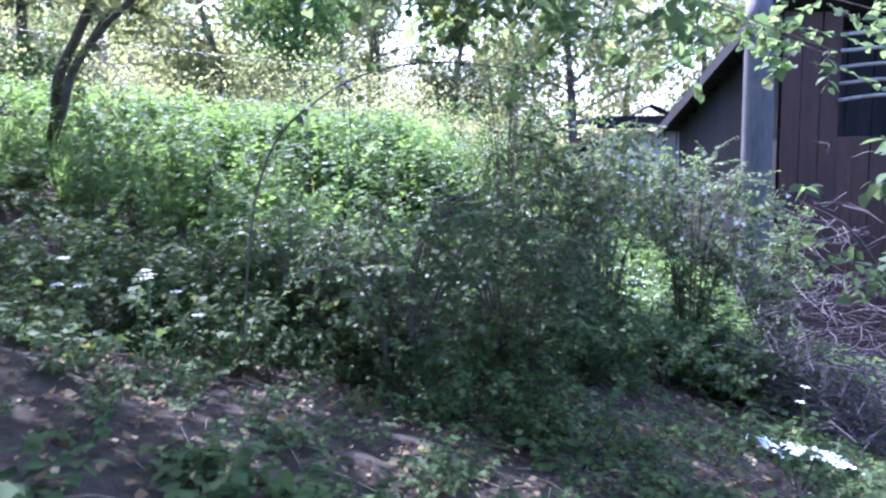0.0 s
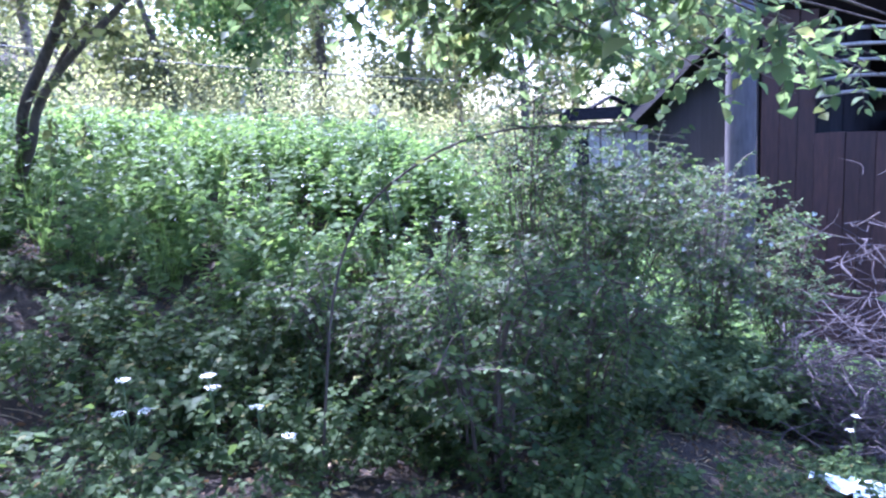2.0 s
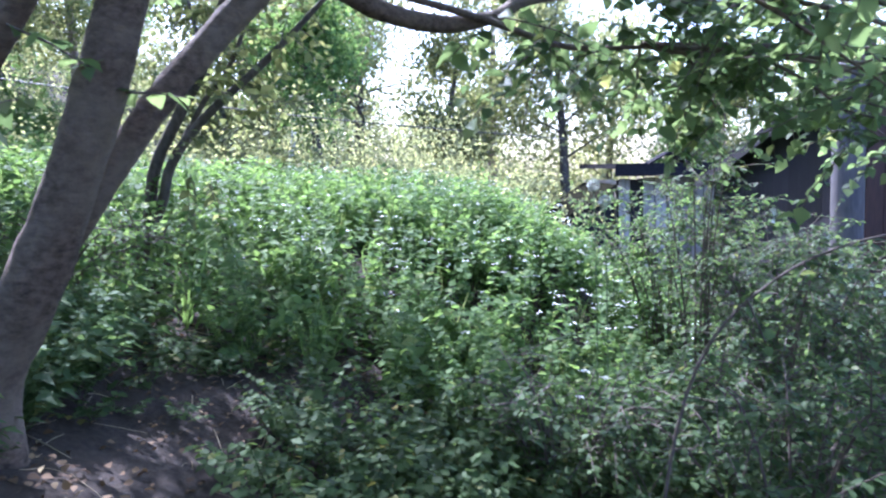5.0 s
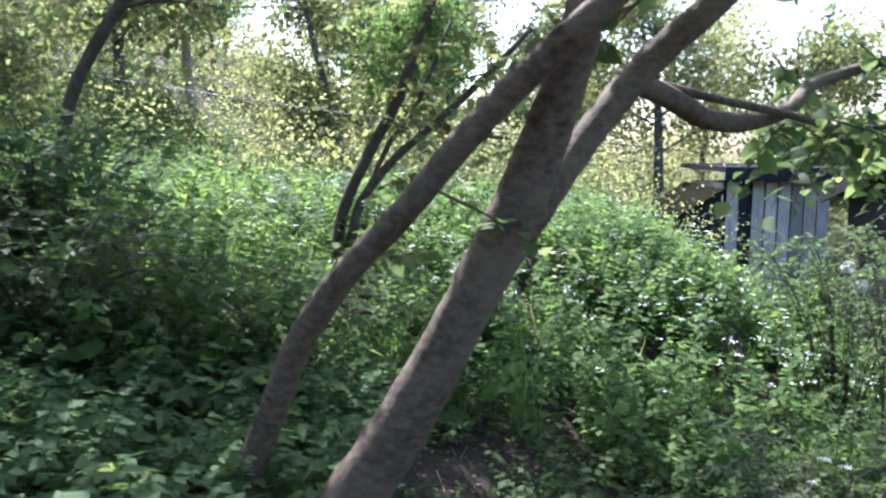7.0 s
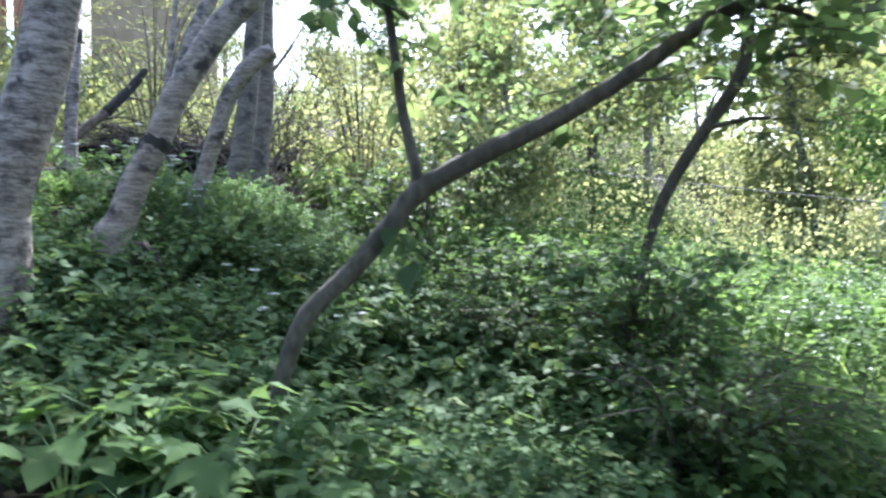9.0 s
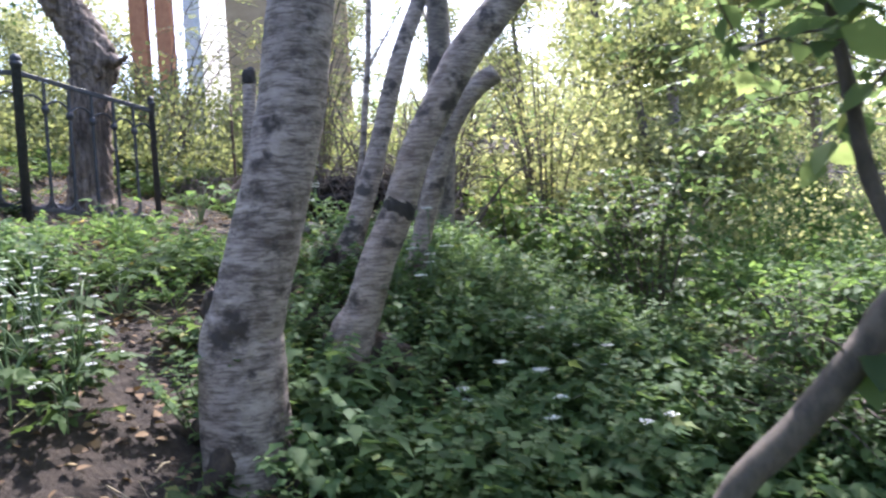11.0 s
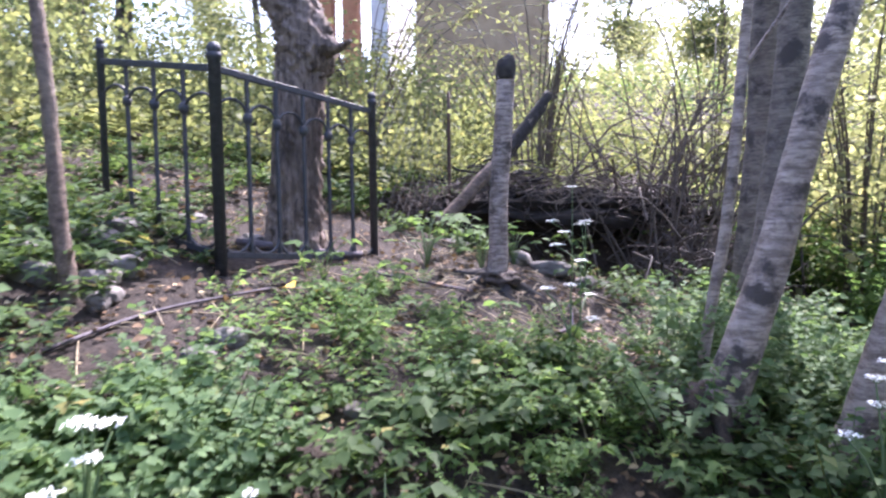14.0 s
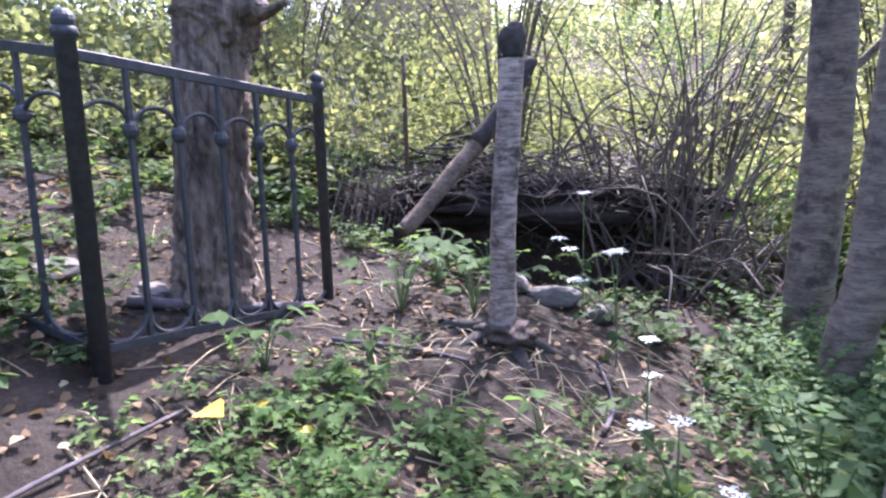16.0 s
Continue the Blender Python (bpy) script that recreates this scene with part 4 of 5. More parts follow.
# ---- low plants ----
# plant templates are arrays of triangles, about one metre tall, made from many leaves
def herb_template(rng, stems=6, leaflets=6, template=KITE, size=0.24, reach=0.6, rise=0.55):
    pairs = []
    for k in range(stems):
        a = 2 * math.pi * (k + rng.random() * .7) / stems
        out = np.array([math.cos(a), math.sin(a), 0.0])
        r, h = reach * rng.uniform(.6, 1.1), rise * rng.uniform(.6, 1.25)
        tip = out * r + (0, 0, h)
        mid = out * r * .45 + (0, 0, h * .75)
        pairs.append(tube(np.array([(*(mid * .3), .007), (*tip, .003)]), 3, cap=False))
        t = np.linspace(.35, 1, leaflets)
        pos = (1 - t)[:, None] ** 2 * 0 + (2 * t * (1 - t))[:, None] * mid + (t ** 2)[:, None] * tip
        sgn = np.where(np.arange(leaflets) % 2 == 0, 1, -1)
        side = np.array([-out[1], out[0], 0])
        way = out * .6 + side[None] * sgn[:, None] * .9 + (0, 0, -.1) + rng.normal(0, .25, (leaflets, 3))
        way[-1] = out + (0, 0, -.3)
        pairs.append(spread(*template, frames(pos, way, size * rng.uniform(.6, 1.2, leaflets), rng, roll=.3)))
    return merged(pairs)


def tall_template(rng, nodes=12, template=DIAMOND, size=0.17, per=3):
    """An upright stem with whorls of leaves."""
    lean = rng.normal(0, .12, 2)
    pairs = [tube(np.array([(0, 0, -.06, .009), (lean[0] * .4, lean[1] * .4, .5, .007), (*lean, 1.0, .003)]), 3, cap=False)]
    for i in range(nodes):
        t = (i + 1.0) / nodes
        p = np.array([lean[0] * t, lean[1] * t, t])
        a0 = rng.random() * 6.3
        for k in range(per):
            a = a0 + 2 * math.pi * k / per
            way = np.array([[math.cos(a), math.sin(a), rng.uniform(-.5, .5)]])
            pairs.append(spread(*template, frames(p[None], way, size * rng.uniform(.6, 1.2) * (1.15 - .5 * t), rng, roll=.25)))
    return merged(pairs)


def tuft_template(rng, blades=16, wide=1.0):
    a = rng.random(blades) * 6.3
    tilt = rng.uniform(.05, .7, blades)
    way = np.stack([np.cos(a) * tilt, np.sin(a) * tilt, np.ones(blades)], -1)
    pos = rng.normal(0, .05, (blades, 3)) * (1, 1, 0)
    m = frames(pos, way, rng.uniform(.5, 1.1, blades), rng, up=(.3, .2, 0), roll=1.0)
    m[:, :3, 0] *= wide
    return spread(*BLADE, m)


def rooted(rng, xy, height, spin=True, tilt=0.08):
    """Upright poses on the ground at xy with the given heights."""
    n = len(xy)
    a = rng.random(n) * 6.283
    up = np.stack([rng.normal(0, tilt, n), rng.normal(0, tilt, n), np.ones(n)], -1)
    up /= np.linalg.norm(up, axis=1, keepdims=True)
    sx = np.stack([np.cos(a), np.sin(a), np.zeros(n)], -1)
    sy = np.cross(up, sx)
    sy /= np.linalg.norm(sy, axis=1, keepdims=True)
    sx = np.cross(sy, up)
    m = np.zeros((n, 4, 4))
    m[:, :3, 0], m[:, :3, 1], m[:, :3, 2] = sx * height[:, None], sy * height[:, None], up * height[:, None]
    m[:, :2, 3], m[:, 2, 3], m[:, 3, 3] = xy, ground_z(xy[:, 0], xy[:, 1]) - 0.01, 1
    return m


def stuff(name, label, category, templates, poses, material):
    pairs = []
    for k, t in enumerate(templates):
        sel = poses[k::len(templates)]
        if len(sel):
            pairs.append(spread(*t, sel))
    v, f = merged(pairs)
    ob = finish(name, arr_mesh(name, v, f), material)
    return tagged(ob, label, category, kind="stuff")


LINE = np.array([m.translation[:2] for t, m in PATH])


def off_path(xy):
    """Distance in the plan from the line walked."""
    a, b = LINE[:-1], LINE[1:]
    ab = b - a
    t = np.clip(((xy[:, None] - a) * ab).sum(-1) / ((ab ** 2).sum(-1) + 1e-9), 0, 1)
    return np.linalg.norm(xy[:, None] - (a + t[..., None] * ab), axis=-1).min(1)


def patchy(xy, scale, seed):
    return np.array([noise.noise((x * scale, y * scale, seed)) for x, y in xy]) * 0.5 + 0.5


def sown(rng, n, lo, hi, keep):
    xy = rng.uniform(lo, hi, (n, 2))
    return xy[rng.random(n) < keep(xy)]


def bare(xy):
    """Trodden and shaded soil, where little grows: 1 is bare."""
    x, y = xy.T
    b = 0.95 * gauss(x, y, -12.4, 5.1, 0.9, 0.7) + 0.8 * gauss(x, y, -11.8, 4.7, 0.8, 0.5) + 0.75 * gauss(x, y, 2.3, 7.6, 0.7, 2.2) + 0.6 * gauss(x, y, -2.4, 4.6, 1.8, .7)
    b += 0.85 * gauss(x, y, -11.9, 5.8, 0.8, 0.6) + 0.9 * gauss(x, y, -14.5, 3.9, 1.0, 0.8) + 0.5 * gauss(x, y, -12.0, 3.3, 0.6, 0.6) + 0.6 * gauss(x, y, 1.8, 6.2, 0.9, 1.2) + 0.55 * gauss(x, y, 1.5, 4.5, 0.7, 1.1) + 0.8 * gauss(x, y, -1.4, 3.1, 1.4, 1.0) + 0.85 * gauss(x, y, -11.5, 3.3, 0.7, 0.6)
    u, w = (x - PIT[0]) * PIT_R[0] + (y - PIT[1]) * PIT_R[1], (x - PIT[0]) * PIT_A[0] + (y - PIT[1]) * PIT_A[1]
    b += 2.0 * ((u / 1.45) ** 2 + (w / 0.75) ** 2 < 1)
    return np.clip(b, 0, 1)


vr = np.random.default_rng(21)
HERBS = [herb_template(vr) for _ in range(5)]
HERBS_SLIM = [herb_template(vr, 7, 9, DIAMOND, 0.2, 0.6, 0.5) for _ in range(4)]
FERNY = [herb_template(vr, 8, 17, DIAMOND, 0.105, 0.55, 0.75) for _ in range(4)]
TALLS = [tall_template(vr) for _ in range(6)]
TUFTS = [tuft_template(vr) for _ in range(4)]

# herbs on the slope beside the path
def east(p):
    return 1 / (1 + np.exp(-(p[:, 0] + 7.5) / 0.7))


xy = sown(vr, 5600, (-16, -1.0), (5, 8.5), lambda p: (1 - bare(p)) * np.clip(patchy(p, 0.9, 3.0) * 2.2 - 0.35 - 0.45 * east(p), 0, 1) * (off_path(p) > 0.45))
stuff("herbs", "low green lobed herbs covering the shady slope", "herbs", HERBS, rooted(vr, xy, vr.uniform(0.13, 0.34, len(xy))), M_HERB)
xy = sown(vr, 4500, (-16, -1.0), (5, 8.5), lambda p: (1 - bare(p)) * np.clip(patchy(p, 0.7, 9.0) * 2.2 - 0.5 - 0.4 * east(p), 0, 1) * (off_path(p) > 0.5))
stuff("herbs", "feathery green seedlings on the slope", "herbs", HERBS_SLIM, rooted(vr, xy, vr.uniform(0.16, 0.42, len(xy))), M_HERB)
# a patch of herbs at the upper end of the path
xy = vr.normal((-10.9, 4.15), (0.75, 0.45), (330, 2))
xy = xy[off_path(xy) > 0.4][::2]
stuff("herbs", "fresh green cut-leaved herbs at the top of the path", "herbs", HERBS + FERNY[:1], rooted(vr, xy, vr.uniform(0.14, 0.3, len(xy))), M_MEADOW)
# seedlings among the fallen leaves in the hollow
xy = sown(vr, 620, (-2.6, 2.2), (3.4, 6.6), lambda p: np.clip(patchy(p, 1.4, 33.0) * 2.2 - .5, 0, 1) * (off_path(p) > .8))
stuff("herbs", "small green seedlings among the fallen leaves", "herbs", HERBS_SLIM + FERNY[:2], rooted(vr, xy, vr.uniform(0.12, 0.3, len(xy))), M_HERB)
# knee-high herbs in the hollow
xy = sown(vr, 400, (-3.2, 3.8), (2.6, 6.8), lambda p: (1 - bare(p)) * np.clip(patchy(p, .8, 13.0) * 2.4 - .7, 0, 1) * (1 - gauss(p[:, 0], p[:, 1], 2.2, 7.2, .6, 1.6)) * (off_path(p) > 1.6))
stuff("tall_herbs", "knee-high dull green herbs in the hollow", "herbs", FERNY, rooted(vr, xy, vr.uniform(0.4, 0.75, len(xy))), M_HERB)

# rank growth round the feet of the bushes
xy = np.concatenate([vr.normal(c, (.55, .4), (60, 2)) for c in ((0.9, 6.9), (1.7, 8.2), (3.3, 8.0), (4.0, 8.4), (0.4, 8.0))])
stuff("tall_herbs", "rank green herbs round the feet of the bushes", "herbs", FERNY, rooted(vr, xy, vr.uniform(0.5, 0.95, len(xy))), M_SHRUB)

# leafy herbs on the shaded slope under the bent tree
xy = sown(vr, 1500, (-9.2, 2.9), (-4.2, 6.6), lambda p: np.clip(patchy(p, .9, 23.0) * 2.2 - .25, 0, 1) * (off_path(p) > .8))
stuff("tall_herbs", "lush green lobed herbs on the shaded slope", "herbs", HERBS + FERNY[:2], rooted(vr, xy, vr.uniform(0.3, 0.62, len(xy))), M_FRESH)
xy = np.concatenate([vr.normal((-10.75, 6.45), (.3, .3), (45, 2)), vr.normal((-10.1, 6.2), (.4, .5), (70, 2)), vr.normal((-9.3, 5.4), (.6, .6), (110, 2))])
stuff("tall_herbs", "feathery green herbs round the feet of the grey trees", "herbs", FERNY, rooted(vr, xy, vr.uniform(0.3, 0.6, len(xy))), M_FRESH)
# sunlit herbs below the fence
xy = sown(vr, 420, (-11.3, 1.2), (-9.0, 3.1), lambda p: np.clip(patchy(p, 1.3, 27.0) * 2.4 - .65, 0, 1) * (off_path(p) > .45))
stuff("tall_herbs", "sunlit cut-leaved herbs below the fence", "herbs", HERBS_SLIM + FERNY, rooted(vr, xy, vr.uniform(0.22, 0.5, len(xy))), M_FRESH)

# tall meadow beyond the trees
def meadow_keep(p):
    x, y = p.T
    edge = 6.3 + 2.2 / (1 + np.exp((x + 8.0) / .4)) + 0.5 * np.sin(x * 1.3) + 1.2 * gauss(x, y, 2.3, 7, 1.6, 3) * 4 - 0.9 * gauss(x, y, -6.0, 5, 1.5, 3)
    return np.clip((y - edge) / 0.8, 0, 1) * (np.hypot(x + 13.4, y - 6.8) > 2.6) * np.clip(1.4 - y / 34, .3, 1)


xy = sown(vr, 8000, (-13, 5), (6, 22), lambda p: meadow_keep(p) * np.clip(patchy(p, .5, 5.0) * 1.6 - .1, 0, 1))
stuff("meadow", "tall bright green meadow herbs", "meadow", TALLS + FERNY + TALLS[:2], rooted(vr, xy, vr.uniform(0.35, 1.05, len(xy)), tilt=.2), M_MEADOW)
xy = sown(vr, 1100, (-14, 5.5), (6, 26), meadow_keep)
stuff("grass", "long thin grass among the meadow herbs", "grass", TUFTS, rooted(vr, xy, vr.uniform(0.5, 1.0, len(xy))), M_MEADOW)
xy = sown(vr, 2500, (-40, 18), (30, 60), lambda p: np.ones(len(p)))
stuff("meadow", "far bright meadow on the rising ground", "meadow", TALLS[:3], rooted(vr, xy, vr.uniform(0.7, 1.5, len(xy))), M_MEADOW)
# white specks of blossom all over the meadow
xy = sown(vr, 1700, (-6, 7.5), (4, 15), lambda p: meadow_keep(p) * np.clip(patchy(p, .6, 15.0) * 2.6 - .9, 0, 1))
pos = np.repeat(np.column_stack([xy, ground_z(xy[:, 0], xy[:, 1]) + vr.uniform(.55, 1.0, len(xy))]), 9, axis=0)
pos += vr.normal(0, .03, pos.shape) * (1, 1, .25)
v, f = spread(*DIAMOND, frames(pos, vr.normal(0, 1, pos.shape) * (1, 1, .2), vr.uniform(.015, .03, len(pos)), vr, roll=.3))
tagged(finish("meadow_blossom", arr_mesh("meadow_blossom", v, f), M_PETAL), "tiny white blossoms scattered over the meadow", "blossom", kind="stuff")
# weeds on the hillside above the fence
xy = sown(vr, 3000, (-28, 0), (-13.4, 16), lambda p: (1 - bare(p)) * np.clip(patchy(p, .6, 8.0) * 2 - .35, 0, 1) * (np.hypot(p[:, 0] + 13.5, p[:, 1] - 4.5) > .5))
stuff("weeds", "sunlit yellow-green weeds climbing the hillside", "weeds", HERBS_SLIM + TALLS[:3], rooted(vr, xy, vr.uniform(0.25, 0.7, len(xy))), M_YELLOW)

# leaf litter and twigs
xy = sown(vr, 42000, (-15, -1.0), (6, 10), lambda p: np.clip(patchy(p, 1.1, 2.0) * 1.7 - .15 + .45 * bare(p) + .5 * (off_path(p) < .9) + .5 * gauss(p[:, 0], p[:, 1], 1.2, 5, 1.8, 2) + .4 * gauss(p[:, 0], p[:, 1], -11.8, 5, 1, 1), 0.1, 1))
way = vr.normal(0, 1, (len(xy), 3)) * (1, 1, .25)
pos = np.column_stack([xy, ground_z(xy[:, 0], xy[:, 1]) + vr.uniform(.004, .03, len(xy))])
v, f = spread(*OVATE, frames(pos, way, vr.uniform(.022, .06, len(xy)), vr, roll=.4))
tagged(finish("leaf_litter", arr_mesh("leaf_litter", v, f), M_LITTER), "brown and yellow fallen leaves lying on the soil", "leaf litter", kind="stuff")
pairs = []
xy = np.concatenate([vr.uniform((-15, -1), (5, 9), (1700, 2)), vr.normal((-11.7, 4.9), (.8, .7), (420, 2)), vr.normal((1.2, 5.2), (1.0, 1.2), (260, 2))])
for x, y in xy:
    a, ln, r = vr.random() * 6.3, vr.uniform(.06, .35), vr.uniform(.0015, .005)
    dx, dy = math.cos(a) * ln / 2, math.sin(a) * ln / 2
    pairs.append(tube(np.array([(x - dx, y - dy, gz(x - dx, y - dy) + .008, r), (x, y, gz(x, y) + .02, r), (x + dx, y + dy, gz(x + dx, y + dy) + .01, r * .6)]), 4, cap=False))
v, f = merged(pairs)
tagged(finish("ground_twigs", arr_mesh("ground_twigs", v, f), M_STRAW), "dry broken twigs and straw on the soil", "twigs", kind="stuff")

# ---- shrubs ----
def shrub(at, height, spread_, stems, label, seed, leaf=0.07, material=None, template=OVATE, per=12, fill=1.0, bare_below=0.12, category="shrub", arch=0.3, length=0.4):
    rng = np.random.default_rng(seed)
    x, y = at
    t = thing("shrub", (x, y, gz(x, y)), label, category)
    spots, ways = [], []
    for k in range(stems):
        a = rng.random() * 6.3
        r, h = spread_ * rng.uniform(.25, 1), height * rng.uniform(.7, 1.05)
        ex, ey = x + math.cos(a) * r, y + math.sin(a) * r
        z0 = gz(x, y)
        sx, sy = x + math.cos(a) * .12, y + math.sin(a) * .12
        rows = [(sx, sy, z0 - .1, .013), (x + math.cos(a) * r * .35, y + math.sin(a) * r * .35, z0 + h * .5, .010), (x + math.cos(a) * r * .75, y + math.sin(a) * r * .75, z0 + h * .85, .007),
                (ex + math.cos(a) * arch * .5, ey + math.sin(a) * arch * .5, z0 + h - arch * .3, .003)]
        stem("stem", rows, M_TWIG, t, 6, 4, .02, seed + k)
        n = int(9 * fill)
        s = along(rows, n, rng, bare_below, .05)
        spots.append(s)
        w = rng.normal(0, 1, (n, 3)) * (1, 1, .5) + (math.cos(a) * .5, math.sin(a) * .5, .15)
        ways.append(w)
    leafy("leaves", t, np.concatenate(spots), np.concatenate(ways), leaf, template, material or M_SHRUB, rng, per, length, .3)
    return t


shrub((-0.35, 4.7), 1.55, 1.1, 11, "loose dark green shrub with arching stems", 31, 0.062, fill=2.6)
shrub((0.55, 5.6), 1.5, 1.0, 10, "loose dark green shrub with small leaves", 32, 0.06, fill=2.6)
shrub((-1.3, 5.9), 1.0, 0.8, 9, "low green shrub in the shade", 33, 0.06, fill=2)
shrub((1.1, 7.2), 2.4, 1.0, 14, "tall bushy shrub with small dense leaves", 34, 0.065, fill=3.6)
shrub((2.0, 8.8), 3.0, 1.2, 17, "dense rose bush with scattered white blossoms", 35, 0.062, fill=4.2)
shrub((3.2, 8.9), 2.9, 1.1, 16, "dense rose bush beside the brush heap", 36, 0.062, fill=4.0)
shrub((1.0, 9.4), 2.6, 1.1, 14, "green bush before the plank hut", 50, 0.06, M_MEADOW, fill=3.2)
shrub((4.4, 9.0), 2.5, 0.9, 12, "dark leafy bush at the foot of the pole", 54, 0.065, fill=3.2)
shrub((0.7, 8.0), 3.2, 0.5, 9, "tall thin upright shrub with sparse leaves", 37, 0.055, fill=2.4, arch=.1)
shrub((2.95, 3.5), 2.7, 1.1, 8, "tall shrub with broad light green leaves", 38, 0.11, M_CROWN, fill=.8, per=8, bare_below=.5)
shrub((-6.0, 5.6), 1.0, 1.1, 12, "low dark shrub under the sapling", 40, 0.06, fill=1.6)
shrub((-4.9, 6.6), 0.9, 1.0, 12, "low green thicket at the meadow's edge", 41, 0.06, M_MEADOW, fill=1.5)
shrub((-1.0, 6.6), 0.95, 0.9, 10, "low green bush on the slope", 42, 0.06, M_MEADOW, fill=1.4)
shrub((-7.6, 6.3), 0.6, 0.8, 9, "low shrub with dull leaves in the shade", 43, 0.065, M_HERB, fill=1.2)
shrub((-6.6, 6.7), 1.25, 1.2, 14, "dense shaded shrub with broad dull leaves", 56, 0.085, M_FRESH, fill=1.7)
shrub((-7.9, 7.0), 1.0, 1.1, 12, "shaded shrub below the crooked sapling", 58, 0.08, M_FRESH, fill=1.6)
shrub((-9.3, 7.6), 1.5, 1.0, 13, "green shrub in the shade of the grey trees", 59, 0.075, M_SHRUB, fill=2.0)
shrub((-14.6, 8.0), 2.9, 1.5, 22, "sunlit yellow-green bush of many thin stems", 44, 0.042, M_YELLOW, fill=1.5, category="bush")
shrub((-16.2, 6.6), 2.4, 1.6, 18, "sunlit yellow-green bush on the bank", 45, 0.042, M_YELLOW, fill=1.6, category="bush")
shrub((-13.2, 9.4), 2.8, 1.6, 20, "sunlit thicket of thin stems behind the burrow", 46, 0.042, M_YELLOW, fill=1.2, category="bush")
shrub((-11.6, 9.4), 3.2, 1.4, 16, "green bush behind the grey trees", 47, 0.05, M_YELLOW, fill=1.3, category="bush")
shrub((-15.8, 2.2), 1.6, 1.1, 14, "shaded green bush on the hillside by the fence", 48, 0.06, M_HERB, fill=1.5)
shrub((-12.4, 1.2), 1.4, 0.9, 10, "green bush with broad leaves beside the path", 49, 0.075, M_HERB, fill=1.2)

# white rose blossoms on the bushes
rose_rng = np.random.default_rng(67)
for k in range(26):
    x, y = rose_rng.uniform(1.2, 3.9), rose_rng.uniform(7.6, 8.2)
    z = gz(x, y) + rose_rng.uniform(1.7, 2.9)
    c = np.array([x, y, z])
    t = thing("rose_blossom", c, "open white rose blossom on the bush", "flower", "white rose blossoms")
    for i in range(5):
        a = i * 1.2566 + rose_rng.random()
        v, f = spread(*OVATE, frames(c[None], np.array([[math.cos(a), -.5, math.sin(a)]]), .035, rose_rng, up=(0, -1, 0), roll=.2))
        finish("petal", arr_mesh("petal", v, f), M_PETAL, t)

# two pale seed heads above the weeds
for x, y, z in ((-0.9, 6.36, 2.18), (-0.84, 6.3, 2.06)):
    t = thing("seed_head", (x, y, gz(x, y)), "round white flower head on a tall stem", "flower", "round white flower heads")
    stem("stalk", [(x, y, gz(x, y) - .03, .006), (x + .02, y, (gz(x, y) + z) / 2, .005), (x, y, z, .004)], M_STEM, t, 5, 4, .01)
    d = rose_rng.normal(0, 1, (160, 3))
    d /= np.linalg.norm(d, axis=1, keepdims=True)
    v, f = spread(*DIAMOND, frames(np.array([x, y, z]) + d * .03, d + rose_rng.normal(0, .4, d.shape), .022, rose_rng, roll=.8))
    finish("flower_ball", arr_mesh("flower_ball", v, f), M_PETAL, t, "dense ball of white florets", kind="stuff")

# arching bramble cane over the slope
cane = thing("bramble_cane", (-1.5, 4.6, gz(-1.5, 4.6)), "single thin cane arching over the shrubs", "cane")
CANE = [(-1.35, 4.3, gz(-1.35, 4.3), .009), (-1.15, 4.3, 1.25, .008), (-0.75, 4.3, 1.75, .007), (-0.1, 4.3, 1.95, .006), (0.9, 4.5, 1.85, .003)]
stem("stem", CANE, M_TWIG, cane, 6, 6, .02)
s = along(CANE, 12, vr, .45, .02)
leafy("leaves", cane, s, vr.normal(0, 1, s.shape) * (1, 1, .4), .07, OVATE, M_SHRUB, vr, 5, .22, .3)

# ---- brush heaps ----
def heap(name, at, size, count, label, seed, material, r=(.004, .012), up=0.35, centre=None):
    rng = np.random.default_rng(seed)
    x, y = at
    t = thing(name, (x, y, gz(x, y)), label, "brush heap")
    pairs = []
    for k in range(count):
        a = rng.random() * 6.3
        c = np.array([x, y, 0]) + rng.normal(0, .42, 3) * (size[0], size[1], 0)
        c[2] = gz(c[0], c[1]) + abs(rng.normal(0, .5)) * size[2] * math.exp(-((c[0] - x) / size[0]) ** 2 - ((c[1] - y) / size[1]) ** 2) + .03
        ln = rng.uniform(.3, .9)
        d = np.array([math.cos(a), math.sin(a), rng.normal(0, up)]) * ln / 2
        b = rng.normal(0, .07, 3)
        rr = rng.uniform(*r)
        pairs.append((rr, tube(smooth_line([(*(c - d), rr), (*(c + b), rr * .8), (*(c + d), rr * .35)], 3), 5, cap=False)))
    pairs.sort(key=lambda p: -p[0])
    for rr, (v, f) in pairs[:150]:
        finish("branch", arr_mesh("branch", v, f), material, t)
    v, f = merged([p[1] for p in pairs[150:]])
    finish("brush_mass", arr_mesh("brush_mass", v, f), material, t, kind="stuff")
    return t


heap("brush_heap", (4.2, 7.3), (1.0, 0.8, 2.5), 700, "heap of grey dry branches beside the shed", 51, M_BRUSH, (.003, .009))
heap("brush_heap", (-12.9, 7.9), (1.5, 0.6, 0.9), 380, "tangle of dry brown branches over the burrow", 52, M_TWIG, (.004, .014))
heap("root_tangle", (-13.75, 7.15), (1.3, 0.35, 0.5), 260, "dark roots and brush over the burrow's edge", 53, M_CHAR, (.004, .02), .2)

# long thin shoots that fan up behind the burrow
fan = thing("bare_shoots", (-12.9, 8.0, gz(-12.9, 8.0)), "fan of thin bare shoots rising from the brush", "shoots")
